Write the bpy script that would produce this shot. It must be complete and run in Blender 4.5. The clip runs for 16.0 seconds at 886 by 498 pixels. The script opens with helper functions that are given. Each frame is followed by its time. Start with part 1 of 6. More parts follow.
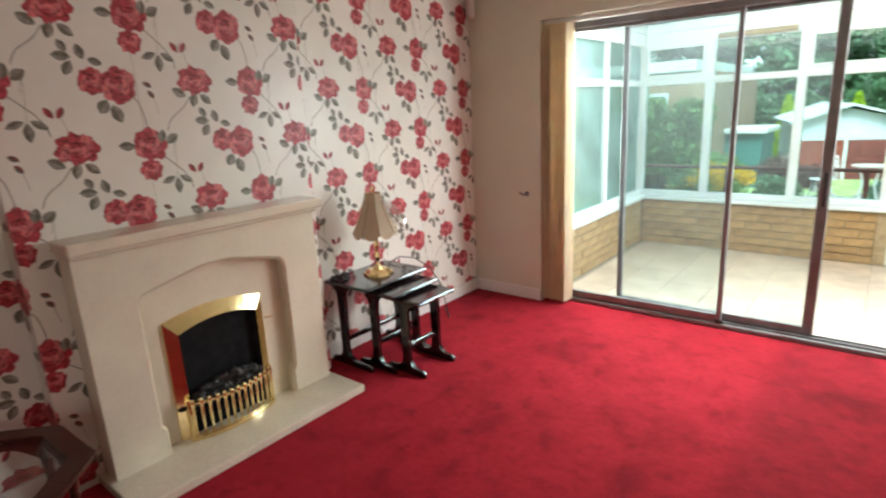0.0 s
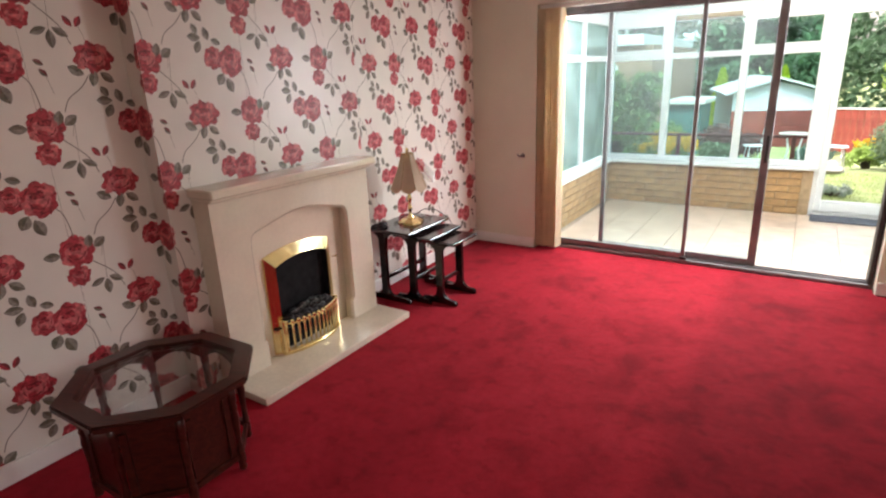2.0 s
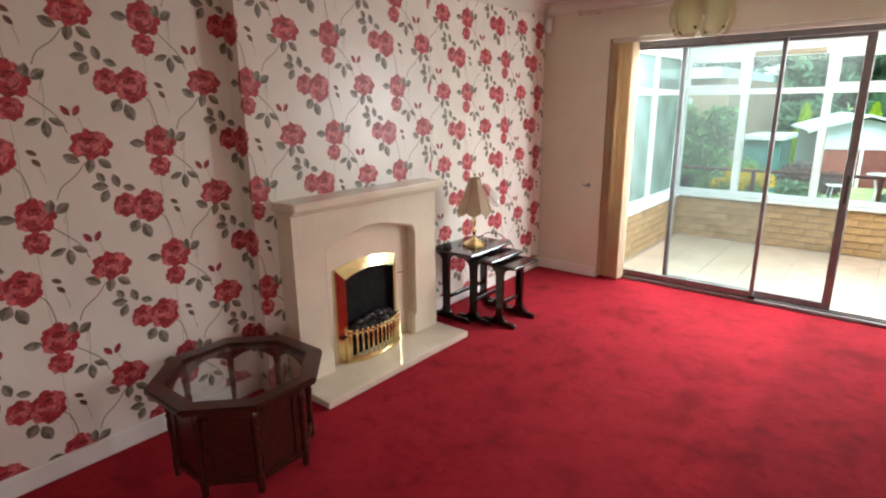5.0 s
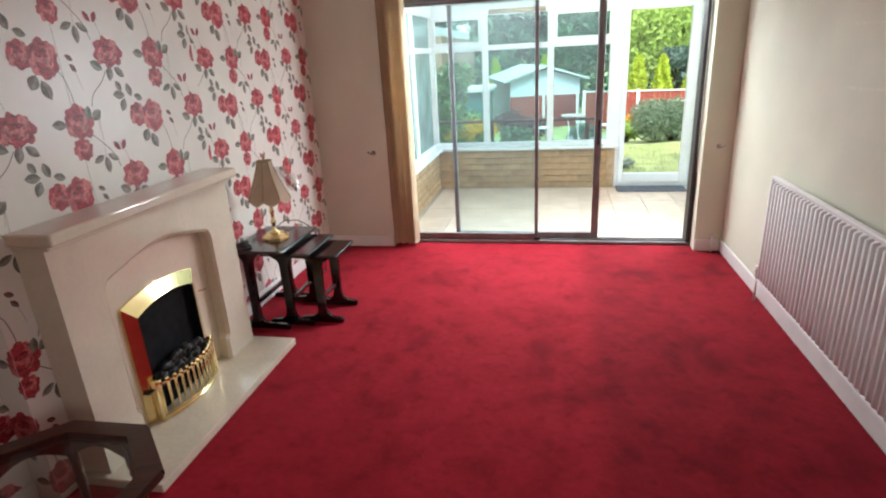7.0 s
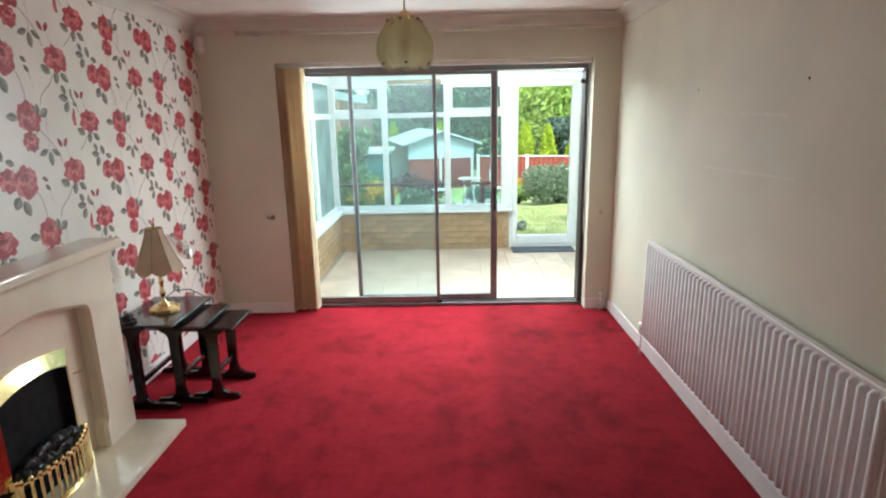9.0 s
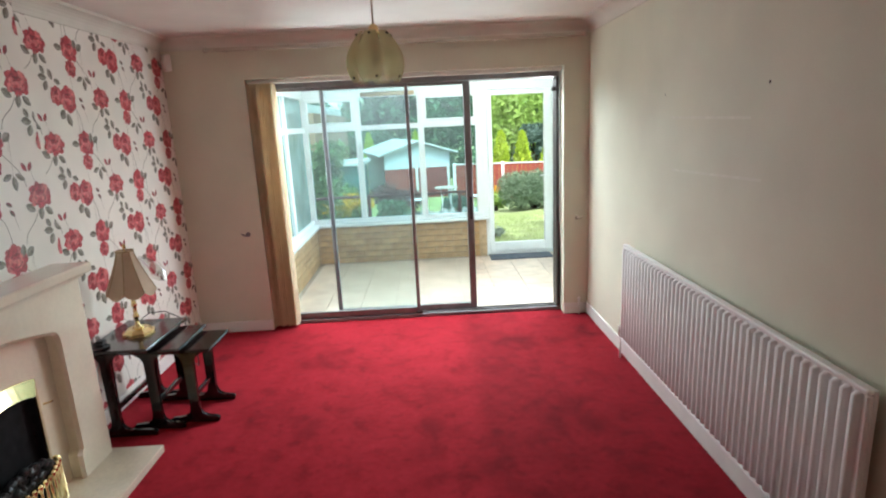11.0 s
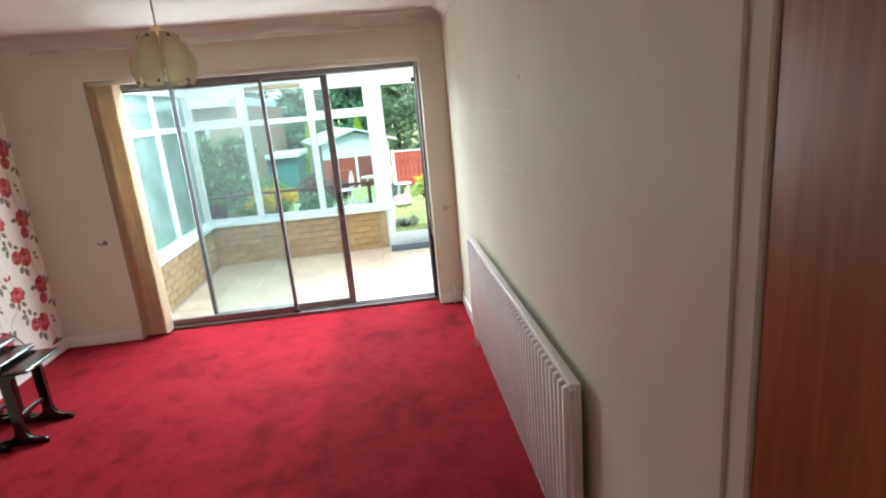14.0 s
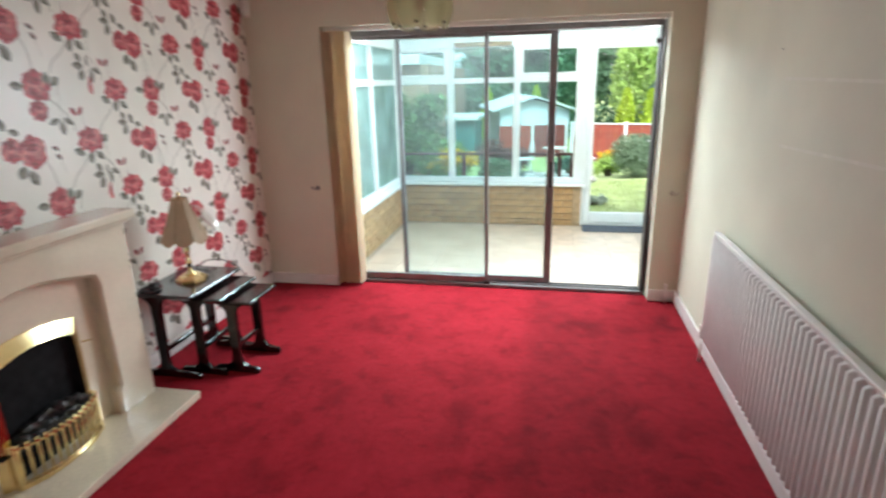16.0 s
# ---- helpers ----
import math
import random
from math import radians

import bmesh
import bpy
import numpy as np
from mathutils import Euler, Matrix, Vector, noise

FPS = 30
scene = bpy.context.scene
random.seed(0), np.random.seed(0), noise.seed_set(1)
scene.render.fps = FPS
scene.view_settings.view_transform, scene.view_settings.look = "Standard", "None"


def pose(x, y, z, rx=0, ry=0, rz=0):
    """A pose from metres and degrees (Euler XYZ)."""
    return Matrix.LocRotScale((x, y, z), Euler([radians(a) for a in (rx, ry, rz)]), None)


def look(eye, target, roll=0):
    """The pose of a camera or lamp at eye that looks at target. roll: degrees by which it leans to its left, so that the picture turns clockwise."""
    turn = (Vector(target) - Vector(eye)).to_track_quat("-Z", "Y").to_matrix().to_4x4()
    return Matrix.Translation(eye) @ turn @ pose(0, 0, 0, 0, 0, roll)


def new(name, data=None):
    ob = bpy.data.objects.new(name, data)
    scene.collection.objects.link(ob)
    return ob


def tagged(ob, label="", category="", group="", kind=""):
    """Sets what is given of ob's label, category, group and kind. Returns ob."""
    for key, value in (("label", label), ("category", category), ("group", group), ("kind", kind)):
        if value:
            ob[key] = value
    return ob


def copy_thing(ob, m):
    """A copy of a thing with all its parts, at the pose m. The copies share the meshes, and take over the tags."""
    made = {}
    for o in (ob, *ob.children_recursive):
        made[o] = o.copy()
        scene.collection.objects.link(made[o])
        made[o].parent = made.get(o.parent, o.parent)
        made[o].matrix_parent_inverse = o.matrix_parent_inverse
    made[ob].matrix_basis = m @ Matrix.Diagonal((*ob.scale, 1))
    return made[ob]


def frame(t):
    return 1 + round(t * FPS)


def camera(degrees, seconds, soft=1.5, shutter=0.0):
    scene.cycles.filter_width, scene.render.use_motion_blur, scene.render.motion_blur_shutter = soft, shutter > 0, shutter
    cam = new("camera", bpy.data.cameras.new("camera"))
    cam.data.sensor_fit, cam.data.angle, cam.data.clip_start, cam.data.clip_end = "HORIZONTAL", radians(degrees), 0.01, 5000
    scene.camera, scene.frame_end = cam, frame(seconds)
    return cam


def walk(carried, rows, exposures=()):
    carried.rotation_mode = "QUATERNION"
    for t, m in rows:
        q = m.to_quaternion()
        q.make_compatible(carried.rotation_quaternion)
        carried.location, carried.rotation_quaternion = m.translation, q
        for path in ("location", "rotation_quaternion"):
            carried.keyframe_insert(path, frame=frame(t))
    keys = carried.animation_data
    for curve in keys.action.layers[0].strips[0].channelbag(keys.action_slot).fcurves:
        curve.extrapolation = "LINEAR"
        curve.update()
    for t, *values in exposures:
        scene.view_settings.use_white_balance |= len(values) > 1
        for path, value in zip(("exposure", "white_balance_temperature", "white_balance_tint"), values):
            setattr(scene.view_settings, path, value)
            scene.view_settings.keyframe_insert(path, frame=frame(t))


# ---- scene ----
cam = camera(77.7, 16.0, soft=2.1, shutter=0.4)
PATH = [
    (0, (1.136, 0.987, 1.512), (-0.086, 2.492, 1.021), -2.8),
    (0.5, (1.047, 0.922, 1.512), (-0.011, 2.521, 0.944), -3.1),
    (1, (1.011, 0.537, 1.53), (-0.245, 1.969, 0.919), -4.7),
    (1.5, (0.952, 0.216, 1.544), (-0.263, 1.65, 0.859), -5.4),
    (2, (1.099, 0.121, 1.562), (0.049, 1.714, 0.962), -2.3),
    (2.5, (1.3, 0.05, 1.587), (0.063, 1.541, 1.09), -2.9),
    (3, (1.301, -0.018, 1.594), (-0.074, 1.355, 1.119), -2.4),
    (5.5, (1.019, 0.038, 1.578), (-0.127, 1.594, 1.063), -0.5),
    (6, (0.824, 0.136, 1.615), (-0.103, 1.838, 1.12), -2.7),
    (6.5, (0.604, 0.124, 1.618), (0.041, 1.955, 1.042), -4.1),
    (7, (0.514, 0.13, 1.602), (0.126, 1.979, 0.943), -3.1),
    (7.5, (0.481, 0.158, 1.604), (0.103, 2.014, 0.963), -2.6),
    (8, (0.45, 0.154, 1.624), (0.131, 2.043, 1.05), -2.4),
    (8.5, (0.458, 0.144, 1.642), (0.288, 2.067, 1.117), -1.7),
    (9, (0.495, 0.113, 1.662), (0.466, 2.057, 1.191), -1.1),
    (11.5, (0.508, 0.122, 1.682), (0.554, 2.072, 1.24), -2.8),
    (12, (0.501, 0.133, 1.692), (0.535, 2.079, 1.233), -2.9),
    (12.5, (0.504, 0.15, 1.684), (0.534, 2.092, 1.206), -3.0),
    (13, (0.588, 0.139, 1.692), (0.558, 2.08, 1.21), -4.1),
    (13.5, (0.977, 0.114, 1.694), (0.924, 2.08, 1.332), -4.7),
    (14, (1.316, 0.106, 1.695), (1.483, 2.034, 1.189), -5.1),
    (14.5, (1.324, 0.098, 1.698), (1.185, 2.034, 1.217), -5.8),
    (15, (1.141, 0.119, 1.687), (0.643, 1.983, 1.162), -3.3),
    (15.5, (0.96, 0.28, 1.666), (0.326, 2.106, 1.152), -1.2),
    (16, (0.886, 0.461, 1.666), (0.509, 2.338, 1.086), -1.3),
]
# the phone's own exposure and white balance drift a little
EXPOSURES = [(0, 3.05, 6650, 16), (0.5, 2.96, 6600, 18), (1, 2.98, 6800, 26), (1.5, 3.16, 6850, 28), (2, 3.10, 6800, 28), (2.5, 3.20, 6800, 26), (5.5, 3.22, 6750, 22), (6.5, 3.05, 6400, 21), (8, 2.97, 6250, 18),
             (9, 2.93, 6150, 14), (11.5, 2.90, 6150, 14), (13, 2.92, 6150, 14), (14, 3.13, 6150, 15), (14.6, 3.13, 6150, 15), (15, 2.97, 6150, 16), (16, 2.97, 6150, 15)]
walk(cam, [(t, look(eye, target, roll)) for t, eye, target, roll in PATH], EXPOSURES)

# ---------- light ----------
world = bpy.data.worlds.new("world")
scene.world = world
world.use_nodes = True
_wn = world.node_tree.nodes
_sky = _wn.new("ShaderNodeTexSky")
_sky.sky_type = 'NISHITA'
_sky.sun_disc = False
_sky.sun_elevation = radians(54)
_sky.sun_rotation = radians(169)
_sky.air_density, _sky.dust_density = 1.6, 4.0
_bg = _wn["Background"]
_bg.inputs["Strength"].default_value = 0.062
_hs = _wn.new("ShaderNodeHueSaturation")
_hs.inputs["Saturation"].default_value = 0.35
world.node_tree.links.new(_sky.outputs[0], _hs.inputs["Color"])
world.node_tree.links.new(_hs.outputs[0], _bg.inputs["Color"])
sun_data = bpy.data.lights.new("sun", 'SUN')
sun_data.energy, sun_data.angle, sun_data.color = 0.65, radians(16), (1.0, 0.95, 0.88)
sun = new("sun", sun_data)
sun.matrix_world = look((3, -2, 22), (0.5, 14, 0))
scene.view_settings.exposure = 3.0
# broad fill lamp added just under the conservatory's translucent roof sheets, facing the room
roof_data = bpy.data.lights.new("roof_fill", 'AREA')
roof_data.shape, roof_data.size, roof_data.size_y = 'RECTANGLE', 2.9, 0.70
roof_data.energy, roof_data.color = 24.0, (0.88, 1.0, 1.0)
roof_light = new("roof_fill", roof_data)
# fill lamp added beside the conservatory's full-height side glazing, angled at the room
glaze_data = bpy.data.lights.new("side_glazing_fill", 'AREA')
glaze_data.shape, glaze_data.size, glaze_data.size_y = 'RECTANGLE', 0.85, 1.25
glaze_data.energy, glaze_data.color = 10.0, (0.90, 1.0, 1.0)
glaze_light = new("side_glazing_fill", glaze_data)
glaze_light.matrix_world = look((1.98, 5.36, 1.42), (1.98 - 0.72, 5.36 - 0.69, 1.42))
# fill lamp strip added behind the drawn blind, on the obscured window's side
west_data = bpy.data.lights.new("blind_side_fill", 'AREA')
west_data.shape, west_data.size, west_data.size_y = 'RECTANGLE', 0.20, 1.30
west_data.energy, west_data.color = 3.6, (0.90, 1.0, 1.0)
west_light = new("blind_side_fill", west_data)
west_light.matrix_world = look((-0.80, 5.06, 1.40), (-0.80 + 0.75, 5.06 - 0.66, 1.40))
# fill lamp in an added, unseen opening behind the camera's end of the room
side_data = bpy.data.lights.new("rear_fill", 'AREA')
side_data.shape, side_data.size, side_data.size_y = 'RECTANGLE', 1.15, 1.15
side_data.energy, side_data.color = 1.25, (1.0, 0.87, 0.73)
side_light = new("rear_fill", side_data)
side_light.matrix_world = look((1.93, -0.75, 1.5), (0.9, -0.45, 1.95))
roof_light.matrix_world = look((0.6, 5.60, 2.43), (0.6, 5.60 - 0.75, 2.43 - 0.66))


# ---------- materials ----------
def mat(name, col, rough=0.6, metal=0.0, var=0.12, scale=8.0, bump=0.0, bscale=60.0, spec=0.5, col2=None, coat=0.0, vec="Object", fine=0.0, sheen=0.0, rand=0.0):
    """Principled material: two-scale colour variation, bump, optional variation from thing to thing."""
    m = bpy.data.materials.new(name)
    m.use_nodes = True
    n, l = m.node_tree.nodes, m.node_tree.links
    b = n["Principled BSDF"]
    b.inputs["Roughness"].default_value = rough
    b.inputs["Metallic"].default_value = metal
    b.inputs["Specular IOR Level"].default_value = spec
    b.inputs["Coat Weight"].default_value = coat
    b.inputs["Sheen Weight"].default_value = sheen
    tc = n.new("ShaderNodeTexCoord")
    big = n.new("ShaderNodeTexNoise")
    big.inputs["Scale"].default_value = scale
    big.inputs["Detail"].default_value = 5.0
    l.new(tc.outputs[vec], big.inputs["Vector"])
    mix = n.new("ShaderNodeMix")
    mix.data_type = 'RGBA'
    c2 = col2 if col2 else tuple(max(0.0, c * (1 - 2.2 * var)) for c in col)
    mix.inputs[6].default_value = (*c2, 1)
    mix.inputs[7].default_value = (*(min(1.0, c * (1 + var * 0.6)) for c in col), 1)
    ramp = n.new("ShaderNodeMapRange")
    ramp.inputs["From Min"].default_value, ramp.inputs["From Max"].default_value = 0.3, 0.7
    l.new(big.outputs["Fac"], ramp.inputs["Value"])
    l.new(ramp.outputs["Result"], mix.inputs[0])
    out = mix.outputs[2]
    if fine > 0:
        sm = n.new("ShaderNodeTexNoise")
        sm.inputs["Scale"].default_value = bscale
        sm.inputs["Detail"].default_value = 3.0
        l.new(tc.outputs[vec], sm.inputs["Vector"])
        mr = n.new("ShaderNodeMapRange")
        mr.inputs["From Min"].default_value, mr.inputs["From Max"].default_value = 0.3, 0.7
        mr.inputs["To Min"].default_value, mr.inputs["To Max"].default_value = 1 - fine, 1 + fine
        l.new(sm.outputs["Fac"], mr.inputs["Value"])
        hv = n.new("ShaderNodeHueSaturation")
        l.new(mr.outputs["Result"], hv.inputs["Value"])
        l.new(out, hv.inputs["Color"])
        out = hv.outputs["Color"]
    if rand > 0:
        oi = n.new("ShaderNodeObjectInfo")
        mr2 = n.new("ShaderNodeMapRange")
        mr2.inputs["To Min"].default_value, mr2.inputs["To Max"].default_value = 1 - rand, 1 + rand
        l.new(oi.outputs["Random"], mr2.inputs["Value"])
        hv2 = n.new("ShaderNodeHueSaturation")
        l.new(mr2.outputs["Result"], hv2.inputs["Value"])
        l.new(out, hv2.inputs["Color"])
        out = hv2.outputs["Color"]
    l.new(out, b.inputs["Base Color"])
    if bump > 0:
        bn = n.new("ShaderNodeTexNoise")
        bn.inputs["Scale"].default_value = bscale
        bn.inputs["Detail"].default_value = 4.0
        l.new(tc.outputs[vec], bn.inputs["Vector"])
        bp = n.new("ShaderNodeBump")
        bp.inputs["Strength"].default_value = bump
        bp.inputs["Distance"].default_value = 0.004
        l.new(bn.outputs["Fac"], bp.inputs["Height"])
        l.new(bp.outputs["Normal"], b.inputs["Normal"])
    return m


def wood(name, dark, light, rough=0.25, stretch=(1, 14, 14), scale=3.0, coat=0.3):
    m = bpy.data.materials.new(name)
    m.use_nodes = True
    n, l = m.node_tree.nodes, m.node_tree.links
    b = n["Principled BSDF"]
    b.inputs["Roughness"].default_value, b.inputs["Coat Weight"].default_value = rough, coat
    b.inputs["Coat Roughness"].default_value = 0.12
    tc, mp = n.new("ShaderNodeTexCoord"), n.new("ShaderNodeMapping")
    mp.inputs["Scale"].default_value = stretch
    nz = n.new("ShaderNodeTexNoise")
    nz.inputs["Scale"].default_value, nz.inputs["Detail"].default_value, nz.inputs["Distortion"].default_value = scale, 8.0, 1.2
    l.new(tc.outputs["Object"], mp.inputs["Vector"])
    l.new(mp.outputs[0], nz.inputs["Vector"])
    rp = n.new("ShaderNodeValToRGB")
    rp.color_ramp.elements[0].position, rp.color_ramp.elements[0].color = 0.3, (*dark, 1)
    rp.color_ramp.elements[1].position, rp.color_ramp.elements[1].color = 0.72, (*light, 1)
    l.new(nz.outputs["Fac"], rp.inputs["Fac"])
    l.new(rp.outputs["Color"], b.inputs["Base Color"])
    bp = n.new("ShaderNodeBump")
    bp.inputs["Strength"].default_value, bp.inputs["Distance"].default_value = 0.08, 0.002
    l.new(nz.outputs["Fac"], bp.inputs["Height"])
    l.new(bp.outputs["Normal"], b.inputs["Normal"])
    return m


def carpet_mat():
    m = bpy.data.materials.new("red_carpet_pile")
    m.use_nodes = True
    n, l = m.node_tree.nodes, m.node_tree.links
    b = n["Principled BSDF"]
    b.inputs["Roughness"].default_value = 0.95
    b.inputs["Specular IOR Level"].default_value = 0.12
    b.inputs["Sheen Weight"].default_value, b.inputs["Sheen Roughness"].default_value = 0.07, 0.5
    b.inputs["Sheen Tint"].default_value = (1.0, 0.25, 0.3, 1)
    tc = n.new("ShaderNodeTexCoord")
    # brushed patches where feet have turned the pile: broad soft fields and short strokes
    mp = n.new("ShaderNodeMapping")
    mp.inputs["Scale"].default_value = (1.15, 1.0, 1.0)
    mp.inputs["Rotation"].default_value = (0, 0, 0.5)
    l.new(tc.outputs["Object"], mp.inputs["Vector"])
    big = n.new("ShaderNodeTexNoise")
    big.inputs["Scale"].default_value, big.inputs["Detail"].default_value = 1.7, 2.0
    l.new(mp.outputs[0], big.inputs["Vector"])
    stroke = n.new("ShaderNodeTexNoise")
    stroke.inputs["Scale"].default_value, stroke.inputs["Detail"].default_value = 5.0, 1.6
    stroke.inputs["Distortion"].default_value = 0.5
    l.new(mp.outputs[0], stroke.inputs["Vector"])
    comb = n.new("ShaderNodeMath")
    comb.operation = 'MULTIPLY_ADD'
    comb.inputs[1].default_value = 0.55
    l.new(big.outputs["Fac"], comb.inputs[0])
    half_s = n.new("ShaderNodeMath")
    half_s.operation = 'MULTIPLY'
    half_s.inputs[1].default_value = 0.45
    l.new(stroke.outputs["Fac"], half_s.inputs[0])
    l.new(half_s.outputs[0], comb.inputs[2])
    r1 = n.new("ShaderNodeValToRGB")
    e = r1.color_ramp.elements
    e[0].position, e[0].color = 0.34, (0.205, 0.0066, 0.0124, 1)
    e[1].position, e[1].color = 0.47, (0.310, 0.0106, 0.0192, 1)
    e2 = e.new(0.60)
    e2.color = (0.355, 0.0130, 0.0235, 1)
    l.new(comb.outputs[0], r1.inputs["Fac"])
    small = n.new("ShaderNodeTexNoise")
    small.inputs["Scale"].default_value, small.inputs["Detail"].default_value = 260.0, 2.0
    l.new(tc.outputs["Object"], small.inputs["Vector"])
    mid = n.new("ShaderNodeTexNoise")
    mid.inputs["Scale"].default_value, mid.inputs["Detail"].default_value = 26.0, 4.0
    l.new(tc.outputs["Object"], mid.inputs["Vector"])
    add = n.new("ShaderNodeMath")
    add.operation = 'ADD'
    l.new(small.outputs["Fac"], add.inputs[0])
    l.new(mid.outputs["Fac"], add.inputs[1])
    mr = n.new("ShaderNodeMapRange")
    mr.inputs["From Min"].default_value, mr.inputs["From Max"].default_value = 0.7, 1.3
    mr.inputs["To Min"].default_value, mr.inputs["To Max"].default_value = 0.84, 1.15
    l.new(add.outputs[0], mr.inputs["Value"])
    hv = n.new("ShaderNodeHueSaturation")
    l.new(mr.outputs["Result"], hv.inputs["Value"])
    l.new(r1.outputs["Color"], hv.inputs["Color"])
    # small clumped marks, and a darker lane beside the radiator, beyond x about 0.8
    marks = n.new("ShaderNodeTexNoise")
    marks.inputs["Scale"].default_value, marks.inputs["Detail"].default_value, marks.inputs["Roughness"].default_value = 9.0, 3.5, 0.6
    l.new(tc.outputs["Object"], marks.inputs["Vector"])
    mk = n.new("ShaderNodeMapRange")
    mk.inputs["From Min"].default_value, mk.inputs["From Max"].default_value = 0.36, 0.46
    mk.inputs["To Min"].default_value, mk.inputs["To Max"].default_value = 0.82, 1.0
    l.new(marks.outputs["Fac"], mk.inputs["Value"])
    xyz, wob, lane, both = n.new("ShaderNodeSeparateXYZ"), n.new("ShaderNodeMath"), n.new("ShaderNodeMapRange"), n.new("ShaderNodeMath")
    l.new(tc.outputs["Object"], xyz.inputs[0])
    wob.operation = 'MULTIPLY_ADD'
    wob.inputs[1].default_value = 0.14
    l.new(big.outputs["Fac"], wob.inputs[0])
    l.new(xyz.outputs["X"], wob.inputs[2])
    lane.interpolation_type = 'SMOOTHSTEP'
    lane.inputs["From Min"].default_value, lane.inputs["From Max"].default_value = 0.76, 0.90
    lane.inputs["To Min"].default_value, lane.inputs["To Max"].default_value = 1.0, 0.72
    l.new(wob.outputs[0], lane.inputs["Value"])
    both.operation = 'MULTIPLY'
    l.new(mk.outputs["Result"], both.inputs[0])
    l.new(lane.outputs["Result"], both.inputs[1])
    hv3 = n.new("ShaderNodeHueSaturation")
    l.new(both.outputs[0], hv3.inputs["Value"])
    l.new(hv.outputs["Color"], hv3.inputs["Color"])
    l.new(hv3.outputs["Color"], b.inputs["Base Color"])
    bp = n.new("ShaderNodeBump")
    bp.inputs["Strength"].default_value, bp.inputs["Distance"].default_value = 0.5, 0.005
    l.new(add.outputs[0], bp.inputs["Height"])
    l.new(bp.outputs["Normal"], b.inputs["Normal"])
    return m


def glass_mat(name, tint=(1, 1, 1), rough=0.0, ior=1.45):
    m = bpy.data.materials.new(name)
    m.use_nodes = True
    b = m.node_tree.nodes["Principled BSDF"]
    b.inputs["Transmission Weight"].default_value = 1.0
    b.inputs["Base Color"].default_value = (*tint, 1)
    b.inputs["Roughness"].default_value, b.inputs["IOR"].default_value = rough, ior
    return m


def pane_mat(name, tint, gloss=0.06):
    """Thin window glass: clear, with a weak mirror coat."""
    m = bpy.data.materials.new(name)
    m.use_nodes = True
    n, l = m.node_tree.nodes, m.node_tree.links
    n.remove(n["Principled BSDF"])
    tr, gl, mx, lw = n.new("ShaderNodeBsdfTransparent"), n.new("ShaderNodeBsdfGlossy"), n.new("ShaderNodeMixShader"), n.new("ShaderNodeLayerWeight")
    pw, fr = n.new("ShaderNodeMath"), n.new("ShaderNodeMath")
    pw.operation, fr.operation = 'POWER', 'MULTIPLY_ADD'
    pw.inputs[1].default_value, fr.inputs[1].default_value, fr.inputs[2].default_value = 4.0, 0.6, gloss * 0.5
    l.new(lw.outputs["Facing"], pw.inputs[0])
    l.new(pw.outputs[0], fr.inputs[0])
    tr.inputs["Color"].default_value = (*tint, 1)
    gl.inputs["Roughness"].default_value = 0.01
    l.new(fr.outputs[0], mx.inputs[0])
    l.new(tr.outputs[0], mx.inputs[1])
    l.new(gl.outputs[0], mx.inputs[2])
    l.new(mx.outputs[0], n["Material Output"].inputs["Surface"])
    return m


def dusty_pane_mat(name, tint, gloss, dust):
    """Window glass with a thin film of dust that scatters some of the daylight."""
    m = pane_mat(name, tint, gloss)
    n, l = m.node_tree.nodes, m.node_tree.links
    clear = n["Material Output"].inputs["Surface"].links[0].from_socket
    film, mx = n.new("ShaderNodeBsdfTranslucent"), n.new("ShaderNodeMixShader")
    tc, nz, mr = n.new("ShaderNodeTexCoord"), n.new("ShaderNodeTexNoise"), n.new("ShaderNodeMapRange")
    film.inputs["Color"].default_value = (0.90, 0.95, 0.97, 1)
    nz.inputs["Scale"].default_value, nz.inputs["Detail"].default_value = 2.5, 4.0
    l.new(tc.outputs["Object"], nz.inputs["Vector"])
    mr.inputs["To Min"].default_value, mr.inputs["To Max"].default_value = dust * 0.7, dust * 1.3
    l.new(nz.outputs["Fac"], mr.inputs["Value"])
    l.new(mr.outputs["Result"], mx.inputs[0])
    l.new(clear, mx.inputs[1])
    l.new(film.outputs[0], mx.inputs[2])
    l.new(mx.outputs[0], n["Material Output"].inputs["Surface"])
    return m


def translucent_mat(name, col, back, share=0.6):
    m = bpy.data.materials.new(name)
    m.use_nodes = True
    n, l = m.node_tree.nodes, m.node_tree.links
    n.remove(n["Principled BSDF"])
    d, t, mx = n.new("ShaderNodeBsdfDiffuse"), n.new("ShaderNodeBsdfTranslucent"), n.new("ShaderNodeMixShader")
    tc, nz, hv, mr = n.new("ShaderNodeTexCoord"), n.new("ShaderNodeTexNoise"), n.new("ShaderNodeHueSaturation"), n.new("ShaderNodeMapRange")
    nz.inputs["Scale"].default_value = 9.0
    l.new(tc.outputs["Object"], nz.inputs["Vector"])
    mr.inputs["To Min"].default_value, mr.inputs["To Max"].default_value = 0.75, 1.2
    l.new(nz.outputs["Fac"], mr.inputs["Value"])
    l.new(mr.outputs["Result"], hv.inputs["Value"])
    hv.inputs["Color"].default_value = (*col, 1)
    l.new(hv.outputs["Color"], d.inputs["Color"])
    t.inputs["Color"].default_value = (*back, 1)
    mx.inputs[0].default_value = share
    l.new(d.outputs[0], mx.inputs[1])
    l.new(t.outputs[0], mx.inputs[2])
    l.new(mx.outputs[0], n["Material Output"].inputs["Surface"])
    return m


